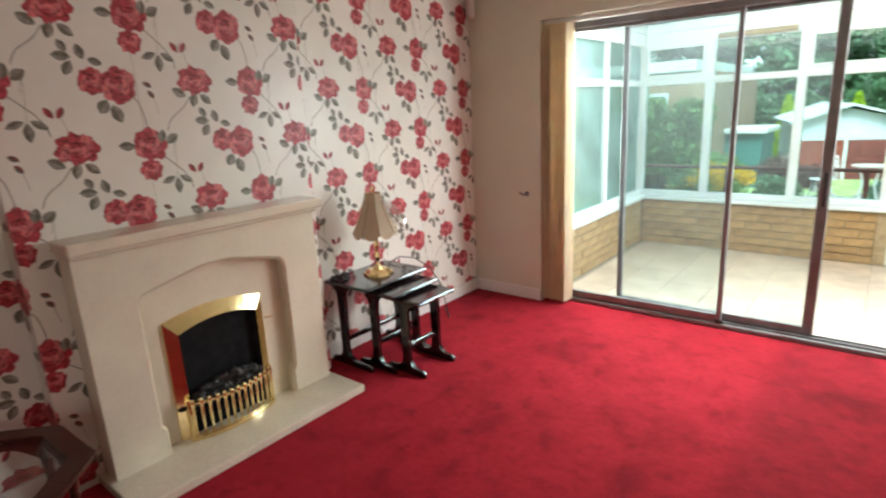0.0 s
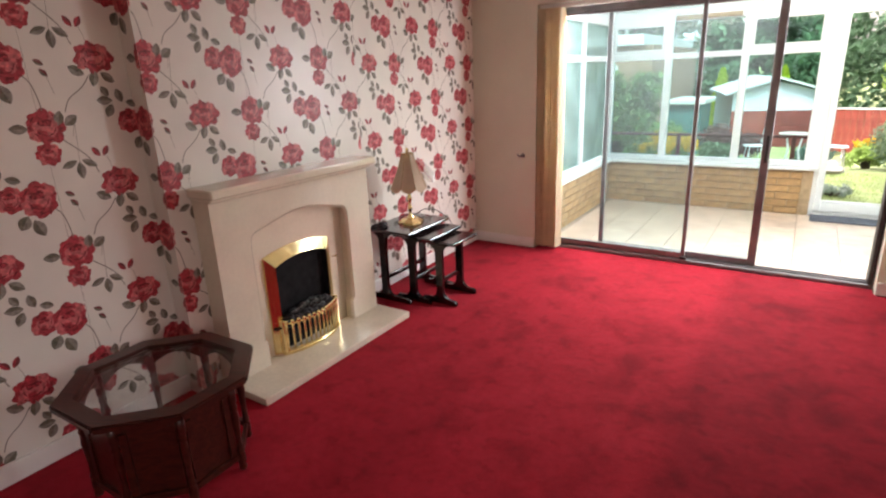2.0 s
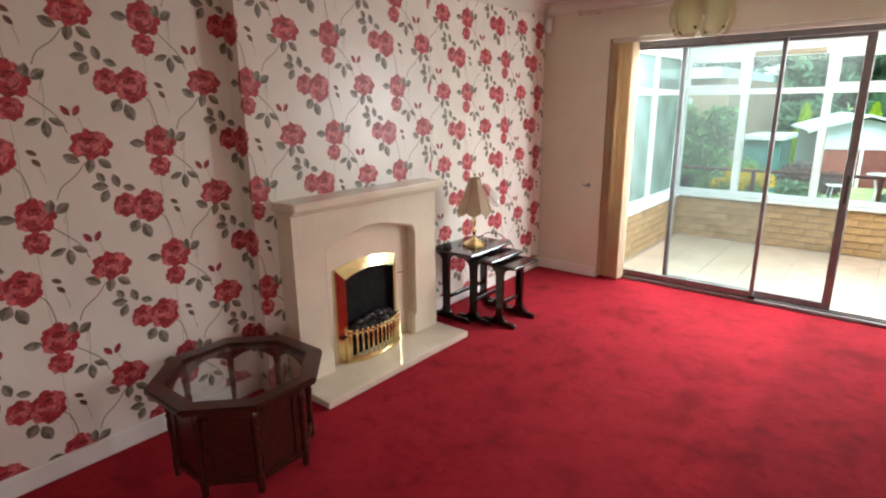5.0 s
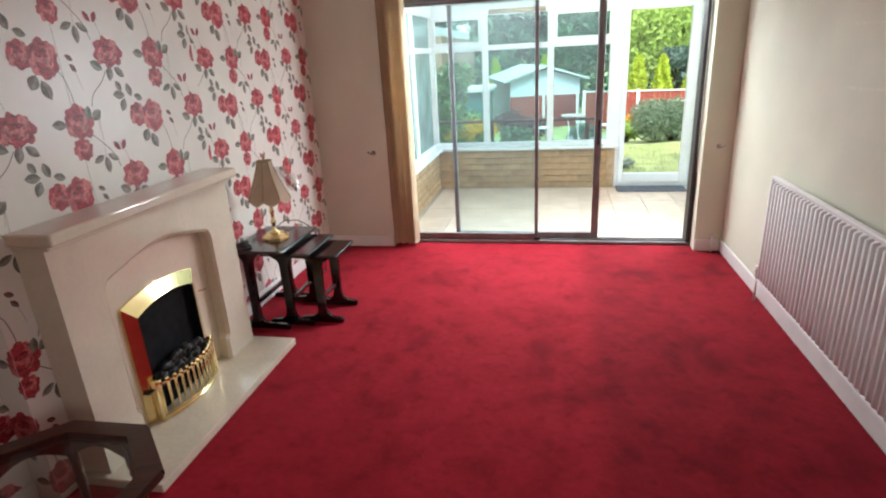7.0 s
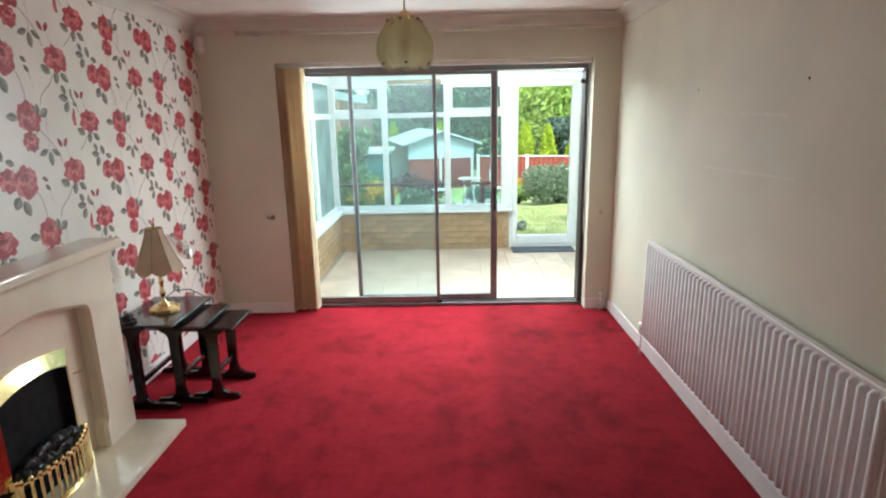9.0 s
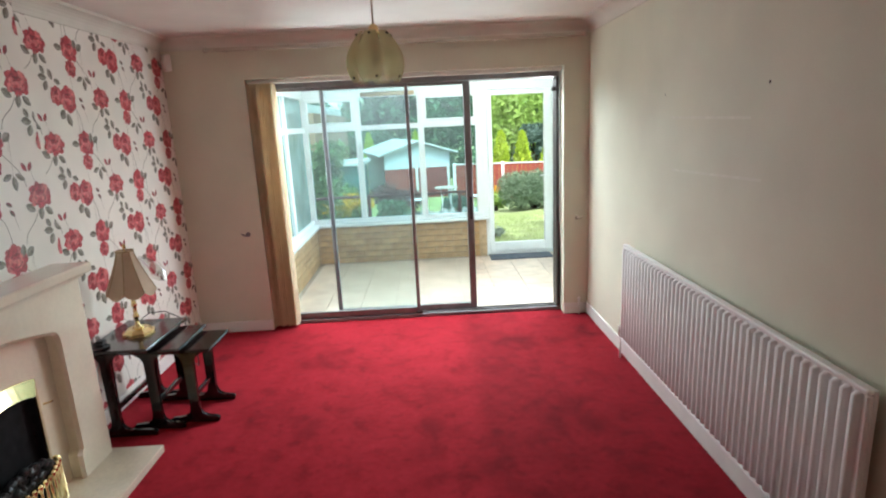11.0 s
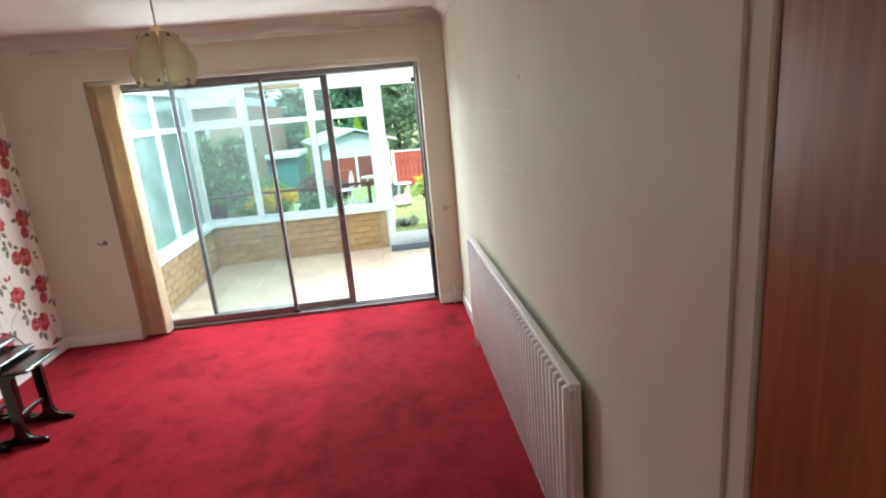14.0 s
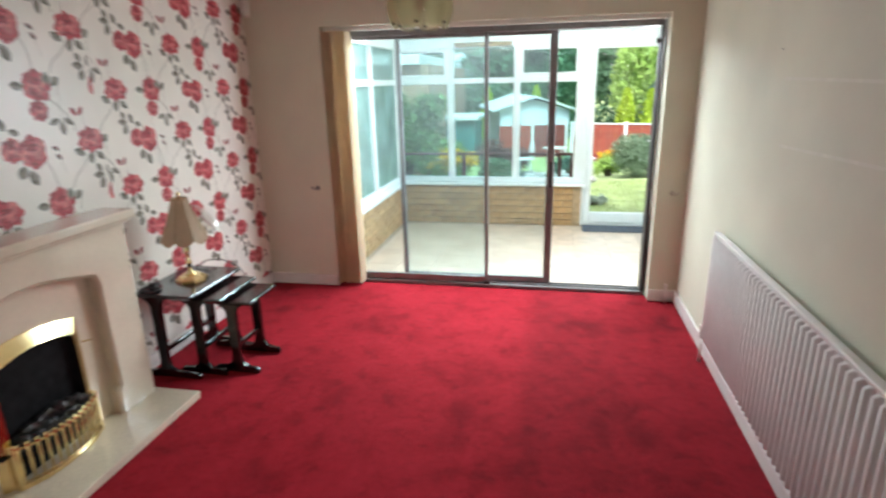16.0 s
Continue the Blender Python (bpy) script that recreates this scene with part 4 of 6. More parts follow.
# dark firebox: lining plate, side cheeks and back seen inside the trim
bm = bmesh.new()
fy0, fy1 = GY0 + 0.054, GY1 - 0.054
prism(bm, [(fy0, 0.044), (fy1, 0.044)] + arch_line(fy0, fy1, 0.574, 0.036)[::-1], YZ, SXB, -1.3335)
part("firebox_back", bm, M_BLACK, gf, "soot-black firebox")
part("firebox_cheek", B(SXB, -1.300, fy0, fy0 + 0.004, 0.06, 0.57), M_BLACK, gf)
part("firebox_cheek", B(SXB, -1.300, fy1 - 0.004, fy1, 0.06, 0.57), M_BLACK, gf)
part("coal_tray", B(-1.333, -1.262, fy0 + 0.005, fy1 - 0.005, 0.150, 0.195, bev=0.004), M_BLACK, gf)
rc = random.Random(9)
for i in range(54):
    bm = bmesh.new()
    bmesh.ops.create_icosphere(bm, subdivisions=2, radius=1.0)
    r = rc.uniform(0.018, 0.031)
    sx, sy, sz = r * rc.uniform(0.75, 1.1), r * rc.uniform(0.9, 1.3), r * rc.uniform(0.7, 1.0)
    ph = Vector((rc.uniform(0, 50), rc.uniform(0, 50), rc.uniform(0, 50)))
    for v in bm.verts:
        k = 1 + 0.35 * noise.noise(v.co * 1.4 + ph)
        v.co = Vector((v.co.x * sx * k, v.co.y * sy * k, v.co.z * sz * k))
    row = i % 4
    o = part("coal", bm, M_COAL, gf)
    o.location = (-1.300 + 0.024 * (row % 2) - 0.004, fy0 + 0.03 + (i / 53) * (fy1 - fy0 - 0.06), 0.205 + 0.030 * row * (0.55 + 0.45 * math.sin(math.pi * i / 53)) + rc.uniform(-0.008, 0.012))
# bowed fret
fret = part("fret", bmesh.new(), M_BRASS, gf, "bowed polished brass fret with turned bars")
bow = lambda t: -1.268 + 0.060 * (1 - (2 * t - 1) ** 2)
fy = lambda t: fy0 - 0.020 + (fy1 - fy0 + 0.040) * t
for zc, r in ((0.235, 0.006), (0.064, 0.007), (0.078, 0.004)):
    bm = bmesh.new()
    tube(bm, [(bow(i / 16), fy(i / 16), zc) for i in range(17)], r, 8)
    part("fret_rail", bm, M_BRASS, fret)
for i in range(13):
    t = 0.03 + 0.94 * i / 12
    bm = bmesh.new()
    lathe(bm, ((0.006, 0.060), (0.0055, 0.100), (0.007, 0.140), (0.0085, 0.185), (0.0075, 0.215), (0.0095, 0.226), (0.012, 0.240), (0.0115, 0.252), (0.007, 0.260)), bow(t), fy(t), 10)
    part("fret_bar", bm, M_BRASS, fret)
bm = bmesh.new()
a = [(bow(i / 16) + 0.002, fy(i / 16)) for i in range(17)]
b = [(x - 0.006, y) for x, y in a]
for i in range(16):
    lift0, lift1 = (0.008 * math.exp(-((i / 16 - 0.5) * 5) ** 2), 0.008 * math.exp(-(((i + 1) / 16 - 0.5) * 5) ** 2))
    q = [(a[i][0], a[i][1], 0.044 + lift0), (a[i + 1][0], a[i + 1][1], 0.044 + lift1), (a[i + 1][0], a[i + 1][1], 0.062), (a[i][0], a[i][1], 0.062)]
    p = [(b[i][0], b[i][1], 0.044 + lift0), (b[i + 1][0], b[i + 1][1], 0.044 + lift1), (b[i + 1][0], b[i + 1][1], 0.062), (b[i][0], b[i][1], 0.062)]
    va, vb = [bm.verts.new(c) for c in q], [bm.verts.new(c) for c in p]
    bm.faces.new(va)
    bm.faces.new(vb[::-1])
    bm.faces.new((va[0], vb[0], vb[1], va[1]))
part("fret_apron", bm, M_BRASS, fret, "plain brass apron below the bars")
for t in (0.0, 1.0):
    part("fret_post", B(-1.292, -1.262, fy(t) - 0.010, fy(t) + 0.010, 0.043, 0.262, bev=0.004), M_BRASS, fret)
bm = bmesh.new()
tube(bm, ((-1.310, GY1 + 0.002, 0.505), (-1.29, GY1 + 0.018, 0.507), (-1.285, GY1 + 0.03, 0.508)), 0.004)
part("control_lever", bm, M_BRASS, gf)

# ---------- nest of tables ----------
def nest_table(x_front, depth, y0, y1, ztop, x_post, foot, label):
    t = thing("nest_table", label, "side table", "nest of tables")
    th = 0.022
    part("tabletop", B(x_front - depth, x_front, y0, y1, ztop - th, ztop, bev=0.009, seg=1), M_EBONY, t, "glossy black-brown top")
    pw = 0.052
    for ys, s in ((y0 + 0.030, 1), (y1 - 0.030, -1)):
        o = []
        zt = ztop - th
        # trestle end: post with curved brackets under the top and above the sled foot
        xl, xr = x_post - pw / 2, x_post + pw / 2
        f0, f1 = foot
        rad_t, rad_b = 0.062, 0.045
        o += [(f0, 0.0), (f0 - 0.004, 0.020), (f0 + 0.012, 0.036), (xl - rad_b, 0.042)]
        o += [(xl - rad_b + rad_b * math.sin(radians(a)), 0.042 + rad_b - rad_b * math.cos(radians(a))) for a in (20, 40, 60, 80)]
        o += [(xl, 0.042 + rad_b + 0.02), (xl, zt - rad_t)]
        o += [(xl - rad_t + rad_t * math.cos(radians(a)), zt - rad_t * 1.0 + rad_t * math.sin(radians(a)) * 0.9) for a in (20, 45, 70)]
        o += [(xl - rad_t, zt - 0.004), (xl - rad_t, zt)]
        o += [(xr + rad_t, zt), (xr + rad_t, zt - 0.004)]
        o += [(xr + rad_t - rad_t * math.cos(radians(a)), zt - rad_t * 1.0 + rad_t * math.sin(radians(a)) * 0.9) for a in (70, 45, 20)]
        o += [(xr, zt - rad_t), (xr, 0.042 + rad_b + 0.02)]
        o += [(xr + rad_b - rad_b * math.sin(radians(a)), 0.042 + rad_b - rad_b * math.cos(radians(a))) for a in (80, 60, 40, 20)]
        o += [(xr + rad_b, 0.042), (f1 - 0.012, 0.036), (f1 + 0.004, 0.024), (f1, 0.0)]
        bm = bmesh.new()
        prism(bm, o, XZ, ys - 0.013, ys + 0.013)
        bmesh.ops.bevel(bm, geom=[e for e in bm.edges if abs(e.verts[0].co.y - e.verts[1].co.y) < 1e-5], offset=0.004, segments=2, affect='EDGES')
        part("trestle_end", bm, M_EBONY, t)
    part("stretcher", B(x_post - 0.011, x_post + 0.011, y0 + 0.043, y1 - 0.043, 0.150, 0.180, bev=0.004), M_EBONY, t)
    return t


nest_table(-1.090, 0.385, 3.020, 3.560, 0.535, -1.345, (-1.475, -1.125), "largest glossy ebonised nest table at the wall, holding a lamp")
nest_table(-0.950, 0.34, 3.085, 3.500, 0.500, -1.140, (-1.29, -0.990), "middle glossy ebonised nest table part drawn out")
nest_table(-0.800, 0.30, 3.140, 3.470, 0.468, -0.945, (-1.10, -0.812), "smallest glossy ebonised nest table drawn out the most")

# ---------- table lamp ----------
lamp = thing("table_lamp", "brass table lamp with pleated beige panelled shade", "table lamp", at=(-1.272, 3.300, 0.535))
bm = bmesh.new()
# eight-sided stepped foot
for r0, r1, z0, z1 in ((0.094, 0.092, 0.0, 0.014), (0.083, 0.060, 0.014, 0.036)):
    lathe(bm, ((r0, z0), (r1, z1)), n=8)
for f in bm.faces:
    f.smooth = False
part("base", bm, M_BRASS, lamp, "stepped eight-sided polished brass base")
bm = bmesh.new()
lathe(bm, ((0.038, 0.034), (0.022, 0.048), (0.013, 0.060), (0.011, 0.085), (0.016, 0.100), (0.019, 0.112), (0.012, 0.125), (0.011, 0.165), (0.017, 0.178), (0.013, 0.192), (0.011, 0.235), (0.015, 0.25), (0.010, 0.262), (0.010, 0.30)), n=16)
part("stem", bm, M_BRASS, lamp, "turned brass stem")
bm = bmesh.new()
lathe(bm, ((0.016, 0.30), (0.019, 0.32), (0.017, 0.36), (0.012, 0.37)), n=14)
part("bulb_holder", bm, M_PLASTIC, lamp)
bm = bmesh.new()
lathe(bm, ((0.012, 0.37), (0.020, 0.39), (0.027, 0.42), (0.022, 0.445), (0.006, 0.455)), n=16)
part("bulb", bm, M_GLOSS, lamp, "white light bulb")
# shade: eight flared panels with scalloped hem
bm = bmesh.new()
NP, SUB, ZB, ZT = 8, 6, 0.268, 0.508
rows_z = 10
cols = NP * SUB
shade_grid = []
for j in range(rows_z + 1):
    t = j / rows_z
    ring = []
    for i in range(cols):
        a = 2 * math.pi * i / cols + 0.2
        k = (i % SUB) / SUB
        r = 0.044 + (0.138 - 0.044) * (1 - t) ** 1.25
        r *= 1 - 0.045 * math.sin(math.pi * k) * (1 - 0.4 * t)
        drop = 0.030 * math.sin(math.pi * k) * (1 - t) ** 6
        ring.append(bm.verts.new((r * math.cos(a), r * math.sin(a), ZB + (ZT - ZB) * t - drop)))
    shade_grid.append(ring)
for p, q in zip(shade_grid, shade_grid[1:]):
    for i in range(cols):
        bm.faces.new((p[i], p[(i + 1) % cols], q[(i + 1) % cols], q[i]))
part("shade", bm, M_SHADE, lamp, "beige panelled fabric shade with scalloped hem")
for i in range(NP):
    a = 2 * math.pi * i / NP + 0.2
    bm = bmesh.new()
    tube(bm, [((0.045 + 0.094 * (1 - t) ** 1.25) * math.cos(a), (0.045 + 0.094 * (1 - t) ** 1.25) * math.sin(a), ZB + (ZT - ZB) * t) for t in [k / 8 for k in range(9)]], 0.0022, 6)
    part("braid", bm, M_TRIM, lamp)
bm = bmesh.new()
side, fwd = Vector((0.80, 0.60, 0)), Vector((0.60, -0.80, 0))
ax, wd = (side * 0.60 - Vector((0, 0, 0.80))), (side * 0.80 + Vector((0, 0, 0.60)))
mid = side * 0.122 + Vector((0, 0, ZB + 0.115)) + fwd * 0.01
wrap = []
for j in range(11):
    u = 2 * j / 10 - 1
    hw = 0.047 * math.sqrt(max(0.02, 1 - abs(u) ** 2.4)) * (0.85 + 0.15 * u)
    wrap.append([bm.verts.new(mid + ax * 0.105 * u + wd * hw * s + fwd * (0.022 * (1 - s * s) + 0.01 * u * u)) for s in (-1, -0.6, -0.2, 0.2, 0.6, 1)])
for p, q in zip(wrap, wrap[1:]):
    for i in range(5):
        bm.faces.new((p[i], p[i + 1], q[i + 1], q[i])).smooth = True
part("plastic_cover", bm, M_WRAP, lamp, "glossy clear plastic cover left on the shade")
bm = bmesh.new()
tube(bm, [(0.046 * math.cos(2 * math.pi * i / 24), 0.046 * math.sin(2 * math.pi * i / 24), ZT) for i in range(25)], 0.004, 6)
part("top_braid", bm, M_TRIM, lamp)
bm = bmesh.new()
lathe(bm, ((0.004, ZT - 0.03), (0.004, ZT + 0.012), (0.009, ZT + 0.018), (0.011, ZT + 0.030), (0.004, ZT + 0.042)), n=12)
part("finial", bm, M_BRASS, lamp)
for a in (0, 120, 240):
    bm = bmesh.new()
    tube(bm, ((0, 0, ZT - 0.004), (0.045 * math.cos(radians(a)), 0.045 * math.sin(radians(a)), ZT - 0.002)), 0.0018, 6)
    part("gallery_arm", bm, M_BRASS, lamp)

# coiled flex and plug on the table, flex down behind it
fx = thing("lamp_flex", "coiled black lamp flex lying on the table", "cable")
bm = bmesh.new()
pts = []
for i in range(70):
    a = i * 0.42
    r = 0.038 + 0.016 * math.sin(i * 0.9)
    pts.append((-1.395 + r * 1.2 * math.cos(a), 3.085 + r * math.sin(a) * 0.95, 0.5395 + 0.008 * (i / 70) + 0.004 * math.sin(i * 1.7) ** 2))
tube(bm, pts, 0.0032, 6)
part("flex", bm, M_CABLE, fx)
bm = B(-1.43, -1.385, 3.12, 3.165, 0.536, 0.560, bev=0.006, seg=2)
part("plug", bm, M_CABLE, fx, "black plug")
wc = thing("trailing_cable", "thin dark cable looped behind the tables", "cable")
bm = bmesh.new()
tube(bm, [(-1.38, 3.50, 0.5385), (-1.33, 3.56, 0.575), (-1.27, 3.64, 0.555), (-1.22, 3.74, 0.47), (-1.20, 3.82, 0.33), (-1.21, 3.88, 0.16), (-1.24, 3.94, 0.03), (-1.32, 4.05, 0.006), (-1.44, 4.15, 0.006)], 0.0035, 6)
part("cable", bm, M_CABLE, wc)

# ---------- octagonal coffee table ----------
TC, TZ = (-1.000, 1.155), 0.445
oct_t = thing("coffee_table", "octagonal dark mahogany coffee table with glass top", "coffee table", at=(TC[0], TC[1], 0), rz=24.0)
RO, RI = 0.383, 0.305
octo = lambda r, z: [(r * math.cos(math.pi / 4 * i), r * math.sin(math.pi / 4 * i), z) for i in range(8)]
for i in range(8):
    a0, a1 = math.pi / 4 * i, math.pi / 4 * (i + 1)
    quad = [(RI * math.cos(a0), RI * math.sin(a0)), (RO * math.cos(a0), RO * math.sin(a0)), (RO * math.cos(a1), RO * math.sin(a1)), (RI * math.cos(a1), RI * math.sin(a1))]
    bm = bmesh.new()
    prism(bm, quad, XY, TZ - 0.030, TZ)
    bmesh.ops.bevel(bm, geom=[e for e in bm.edges if min(v.co.to_2d().length for v in e.verts) > RO - 0.01], offset=0.007, segments=2, affect='EDGES')
    part("top_rail", bm, M_MAHOG, oct_t)
bm = bmesh.new()
prism(bm, [(x, y) for x, y, z in octo(RI - 0.001, 0)], XY, TZ - 0.014, TZ - 0.008)
g = part("glass_top", bm, M_TGLASS, oct_t, "clear inset glass top")
g.visible_shadow = False
RL = 0.300
for i in range(8):
    a = math.pi / 4 * i
    bm = bmesh.new()
    lathe(bm, ((0.013, 0.0), (0.017, 0.012), (0.013, 0.026), (0.017, 0.036), (0.017, 0.075), (0.012, 0.085), (0.018, 0.095), (0.013, 0.108), (0.011, 0.150), (0.015, 0.215), (0.018, 0.250), (0.013, 0.285), (0.018, 0.300), (0.013, 0.312), (0.018, 0.325), (0.018, TZ - 0.030)), RL * math.cos(a), RL * math.sin(a), 12)
    part("leg", bm, M_MAHOG, oct_t, "turned mahogany leg")
for i in range(8):
    a0, a1 = math.pi / 4 * i, math.pi / 4 * (i + 1)
    p0, p1 = Vector((RL * math.cos(a0), RL * math.sin(a0), 0)), Vector((RL * math.cos(a1), RL * math.sin(a1), 0))
    d = (p1 - p0).normalized()
    nrm = Vector((d.y, -d.x, 0))
    L = (p1 - p0).length
    place = lambda u, v, w, p0=p0, d=d, nrm=nrm: tuple(p0 + d * u + nrm * w + Vector((0, 0, v)))
    # arched apron under the top
    n_ = 9
    up = [(0.016 + (L - 0.032) * k / (n_ - 1), TZ - 0.030) for k in range(n_)]
    lo = [(u, TZ - 0.085 + 0.045 * math.sin(math.pi * k / (n_ - 1))) for k, (u, v) in enumerate(up)]
    bm = bmesh.new()
    strip(bm, up, lo, place, -0.008, 0.008)
    part("apron", bm, M_MAHOG, oct_t, "arched apron")
    mid = math.degrees((a0 + a1) / 2) + 24.0
    facing = math.cos(radians(mid - 0)) * 0.75 + math.sin(radians(mid)) * -0.65
    bm = bmesh.new()
    prism(bm, [(0.014, 0.055), (L - 0.014, 0.055), (L - 0.014, 0.080), (0.014, 0.080)], place, -0.008, 0.008)
    part("bottom_rail", bm, M_MAHOG, oct_t)
    if facing > 0.15:
        bm = bmesh.new()
        prism(bm, [(0.014, 0.081), (L - 0.014, 0.081), (L - 0.014, TZ - 0.040), (0.014, TZ - 0.040)], place, -0.012, -0.004)
        pn = part("side_panel", bm, M_MAHOG, oct_t, "solid dark side panel")
        for q in ([(0.018, 0.082), (0.045, 0.082), (0.045, TZ - 0.088), (0.018, TZ - 0.088)], [(L - 0.045, 0.082), (L - 0.018, 0.082), (L - 0.018, TZ - 0.088), (L - 0.045, TZ - 0.088)]):
            bm = bmesh.new()
            prism(bm, q, place, -0.004, 0.004)
            part("panel_stile", bm, M_MAHOG, pn)

# ---------- pendant light ----------
PX, PY = 0.279, 3.085
pl = thing("pendant_light", "pendant lamp with smoked amber glass petals", "pendant light", at=(PX, PY, 0))
bm = bmesh.new()
lathe(bm, ((0.012, CEIL - 0.055), (0.030, CEIL - 0.050), (0.048, CEIL - 0.02), (0.050, CEIL)), n=20)
part("ceiling_rose", bm, M_BRASS, pl, "brass ceiling rose")
bm = bmesh.new()
tube(bm, ((0, 0, CEIL - 0.05), (0, 0, 2.165)), 0.0045)
part("cord", bm, M_TRIM, pl, "thin brown flex")
bm = bmesh.new()
lathe(bm, ((0.010, 2.185), (0.024, 2.170), (0.028, 2.150), (0.040, 2.140), (0.042, 2.128)), n=18)
part("cap", bm, M_BRASS, pl)
bm = bmesh.new()
lathe(bm, ((0.018, 2.128), (0.020, 2.09), (0.014, 2.07)), n=14)
part("lamp_holder", bm, M_PLASTIC, pl)
bm = bmesh.new()
lathe(bm, ((0.013, 2.07), (0.026, 2.035), (0.030, 2.01), (0.024, 1.985), (0.006, 1.972)), n=16)
part("bulb", bm, M_GLOSS, pl)
for k in range(6):
    a_mid = 2 * math.pi * k / 6 + 0.35
    bm = bmesh.new()
    nu, nv = 8, 10
    gridp = []
    for j in range(nv + 1):
        t = j / nv
        z = 2.146 - 0.246 * t
        r = 0.074 + 0.075 * math.sin(min(1.0, t / 0.62) * math.pi / 2) - 0.030 * max(0.0, (t - 0.62) / 0.38) ** 2
        half_w = (0.44 + 0.10 * math.sin(math.pi * t)) * (0.82 if t > 0.93 else 1.0)
        row = []
        for i in range(nu + 1):
            s = i / nu * 2 - 1
            a = a_mid + s * half_w
            rr = r * (1.02 - 0.10 * s * s)
            row.append(bm.verts.new((rr * math.cos(a), rr * math.sin(a), z)))
        gridp.append(row)
    fs_ = []
    for p, q in zip(gridp, gridp[1:]):
        for i in range(nu):
            f = bm.faces.new((p[i], p[i + 1], q[i + 1], q[i]))
            f.smooth = True
            fs_.append(f)
    bmesh.ops.solidify(bm, geom=fs_, thickness=0.003)
    pt = part("glass_petal", bm, M_AMBER, pl, "curved smoked amber glass petal")
    for z, r in ((2.130, 0.090), (1.922, 0.130)):
        bm = bmesh.new()
        lathe(bm, ((0.0065, -0.004), (0.0075, 0.0), (0.005, 0.005)), n=10)
        o = part("stud", bm, M_DKALU, pt)
        o.matrix_local = Matrix.Translation((r * math.cos(a_mid + (0.25 if z < 2 else 0)), r * math.sin(a_mid + (0.25 if z < 2 else 0)), z)) @ Matrix.Rotation(a_mid, 4, 'Z') @ Matrix.Rotation(radians(90), 4, 'Y')

# ---------- conservatory ----------
CX0, CX1, CY1 = -0.955, 2.150, 7.020      # window planes
SILLZ, TRZ, CHEAD = 0.515, 1.675, 2.150
WX, WY = -0.890, 6.960                     # inner faces of the dwarf walls
floor_2 = solid("floor_2", B(CX0 - 0.25, CX1 + 0.1, 4.80, CY1 + 0.25, -0.15, -0.006), M_GROUT, "pale grout bed of the conservatory floor", "floor", "structure")
house = solid("house_wall_outside", B(-6.0, XL - 0.2, YP - 0.1, YO, -0.6, 5.2), M_HOUSE, "brown brick outer wall of the house", "wall", "structure")
house2 = solid("house_wall_outside_right", B(XR + 0.15, 7.0, YP - 0.1, YO, -0.6, 5.2), M_HOUSE, "brown brick outer wall of the house", "wall", "structure")
house3 = solid("house_wall_above", B(XL - 0.2, XR + 0.15, YO - 0.2, YO, CEIL + 0.15, 5.2), M_HOUSE, "brown brick outer wall of the house", "wall", "structure")

dw_n = solid("dwarf_wall_north", B(WX - 0.2, 1.235, WY + 0.012, CY1 + 0.06, -0.12, SILLZ - 0.035), M_MORTAR, "low buff brick wall of the conservatory", "wall", "structure")
dw_w = solid("dwarf_wall_west", B(CX0 - 0.06, WX - 0.012, 4.985, WY + 0.012, -0.12, SILLZ - 0.035), M_MORTAR, "low buff brick wall of the conservatory", "wall", "structure")


def sill(name, *a):
    return solid(name, B(*a, bev=0.006, seg=2), M_UPVC, "broad white window sill board", "window sill", "structure")


sill("window_sill_north", CX0 - 0.03, 1.270, WY - 0.045, CY1 + 0.03, SILLZ - 0.035, SILLZ)
sill("window_sill_west", CX0 - 0.03, WX + 0.045, 4.985, WY - 0.047, SILLZ - 0.035, SILLZ)


def frame_bar(parent, name, *a):
    return part(name, B(*a, bev=0.006, seg=2), M_UPVC, parent)


def pane(parent, *a, glass=None):
    p = part("pane", B(*a), glass or M_CGLASS, parent, "obscured glass pane" if glass == M_FROST else "clear glass pane")
    p.visible_shadow = False
    return p


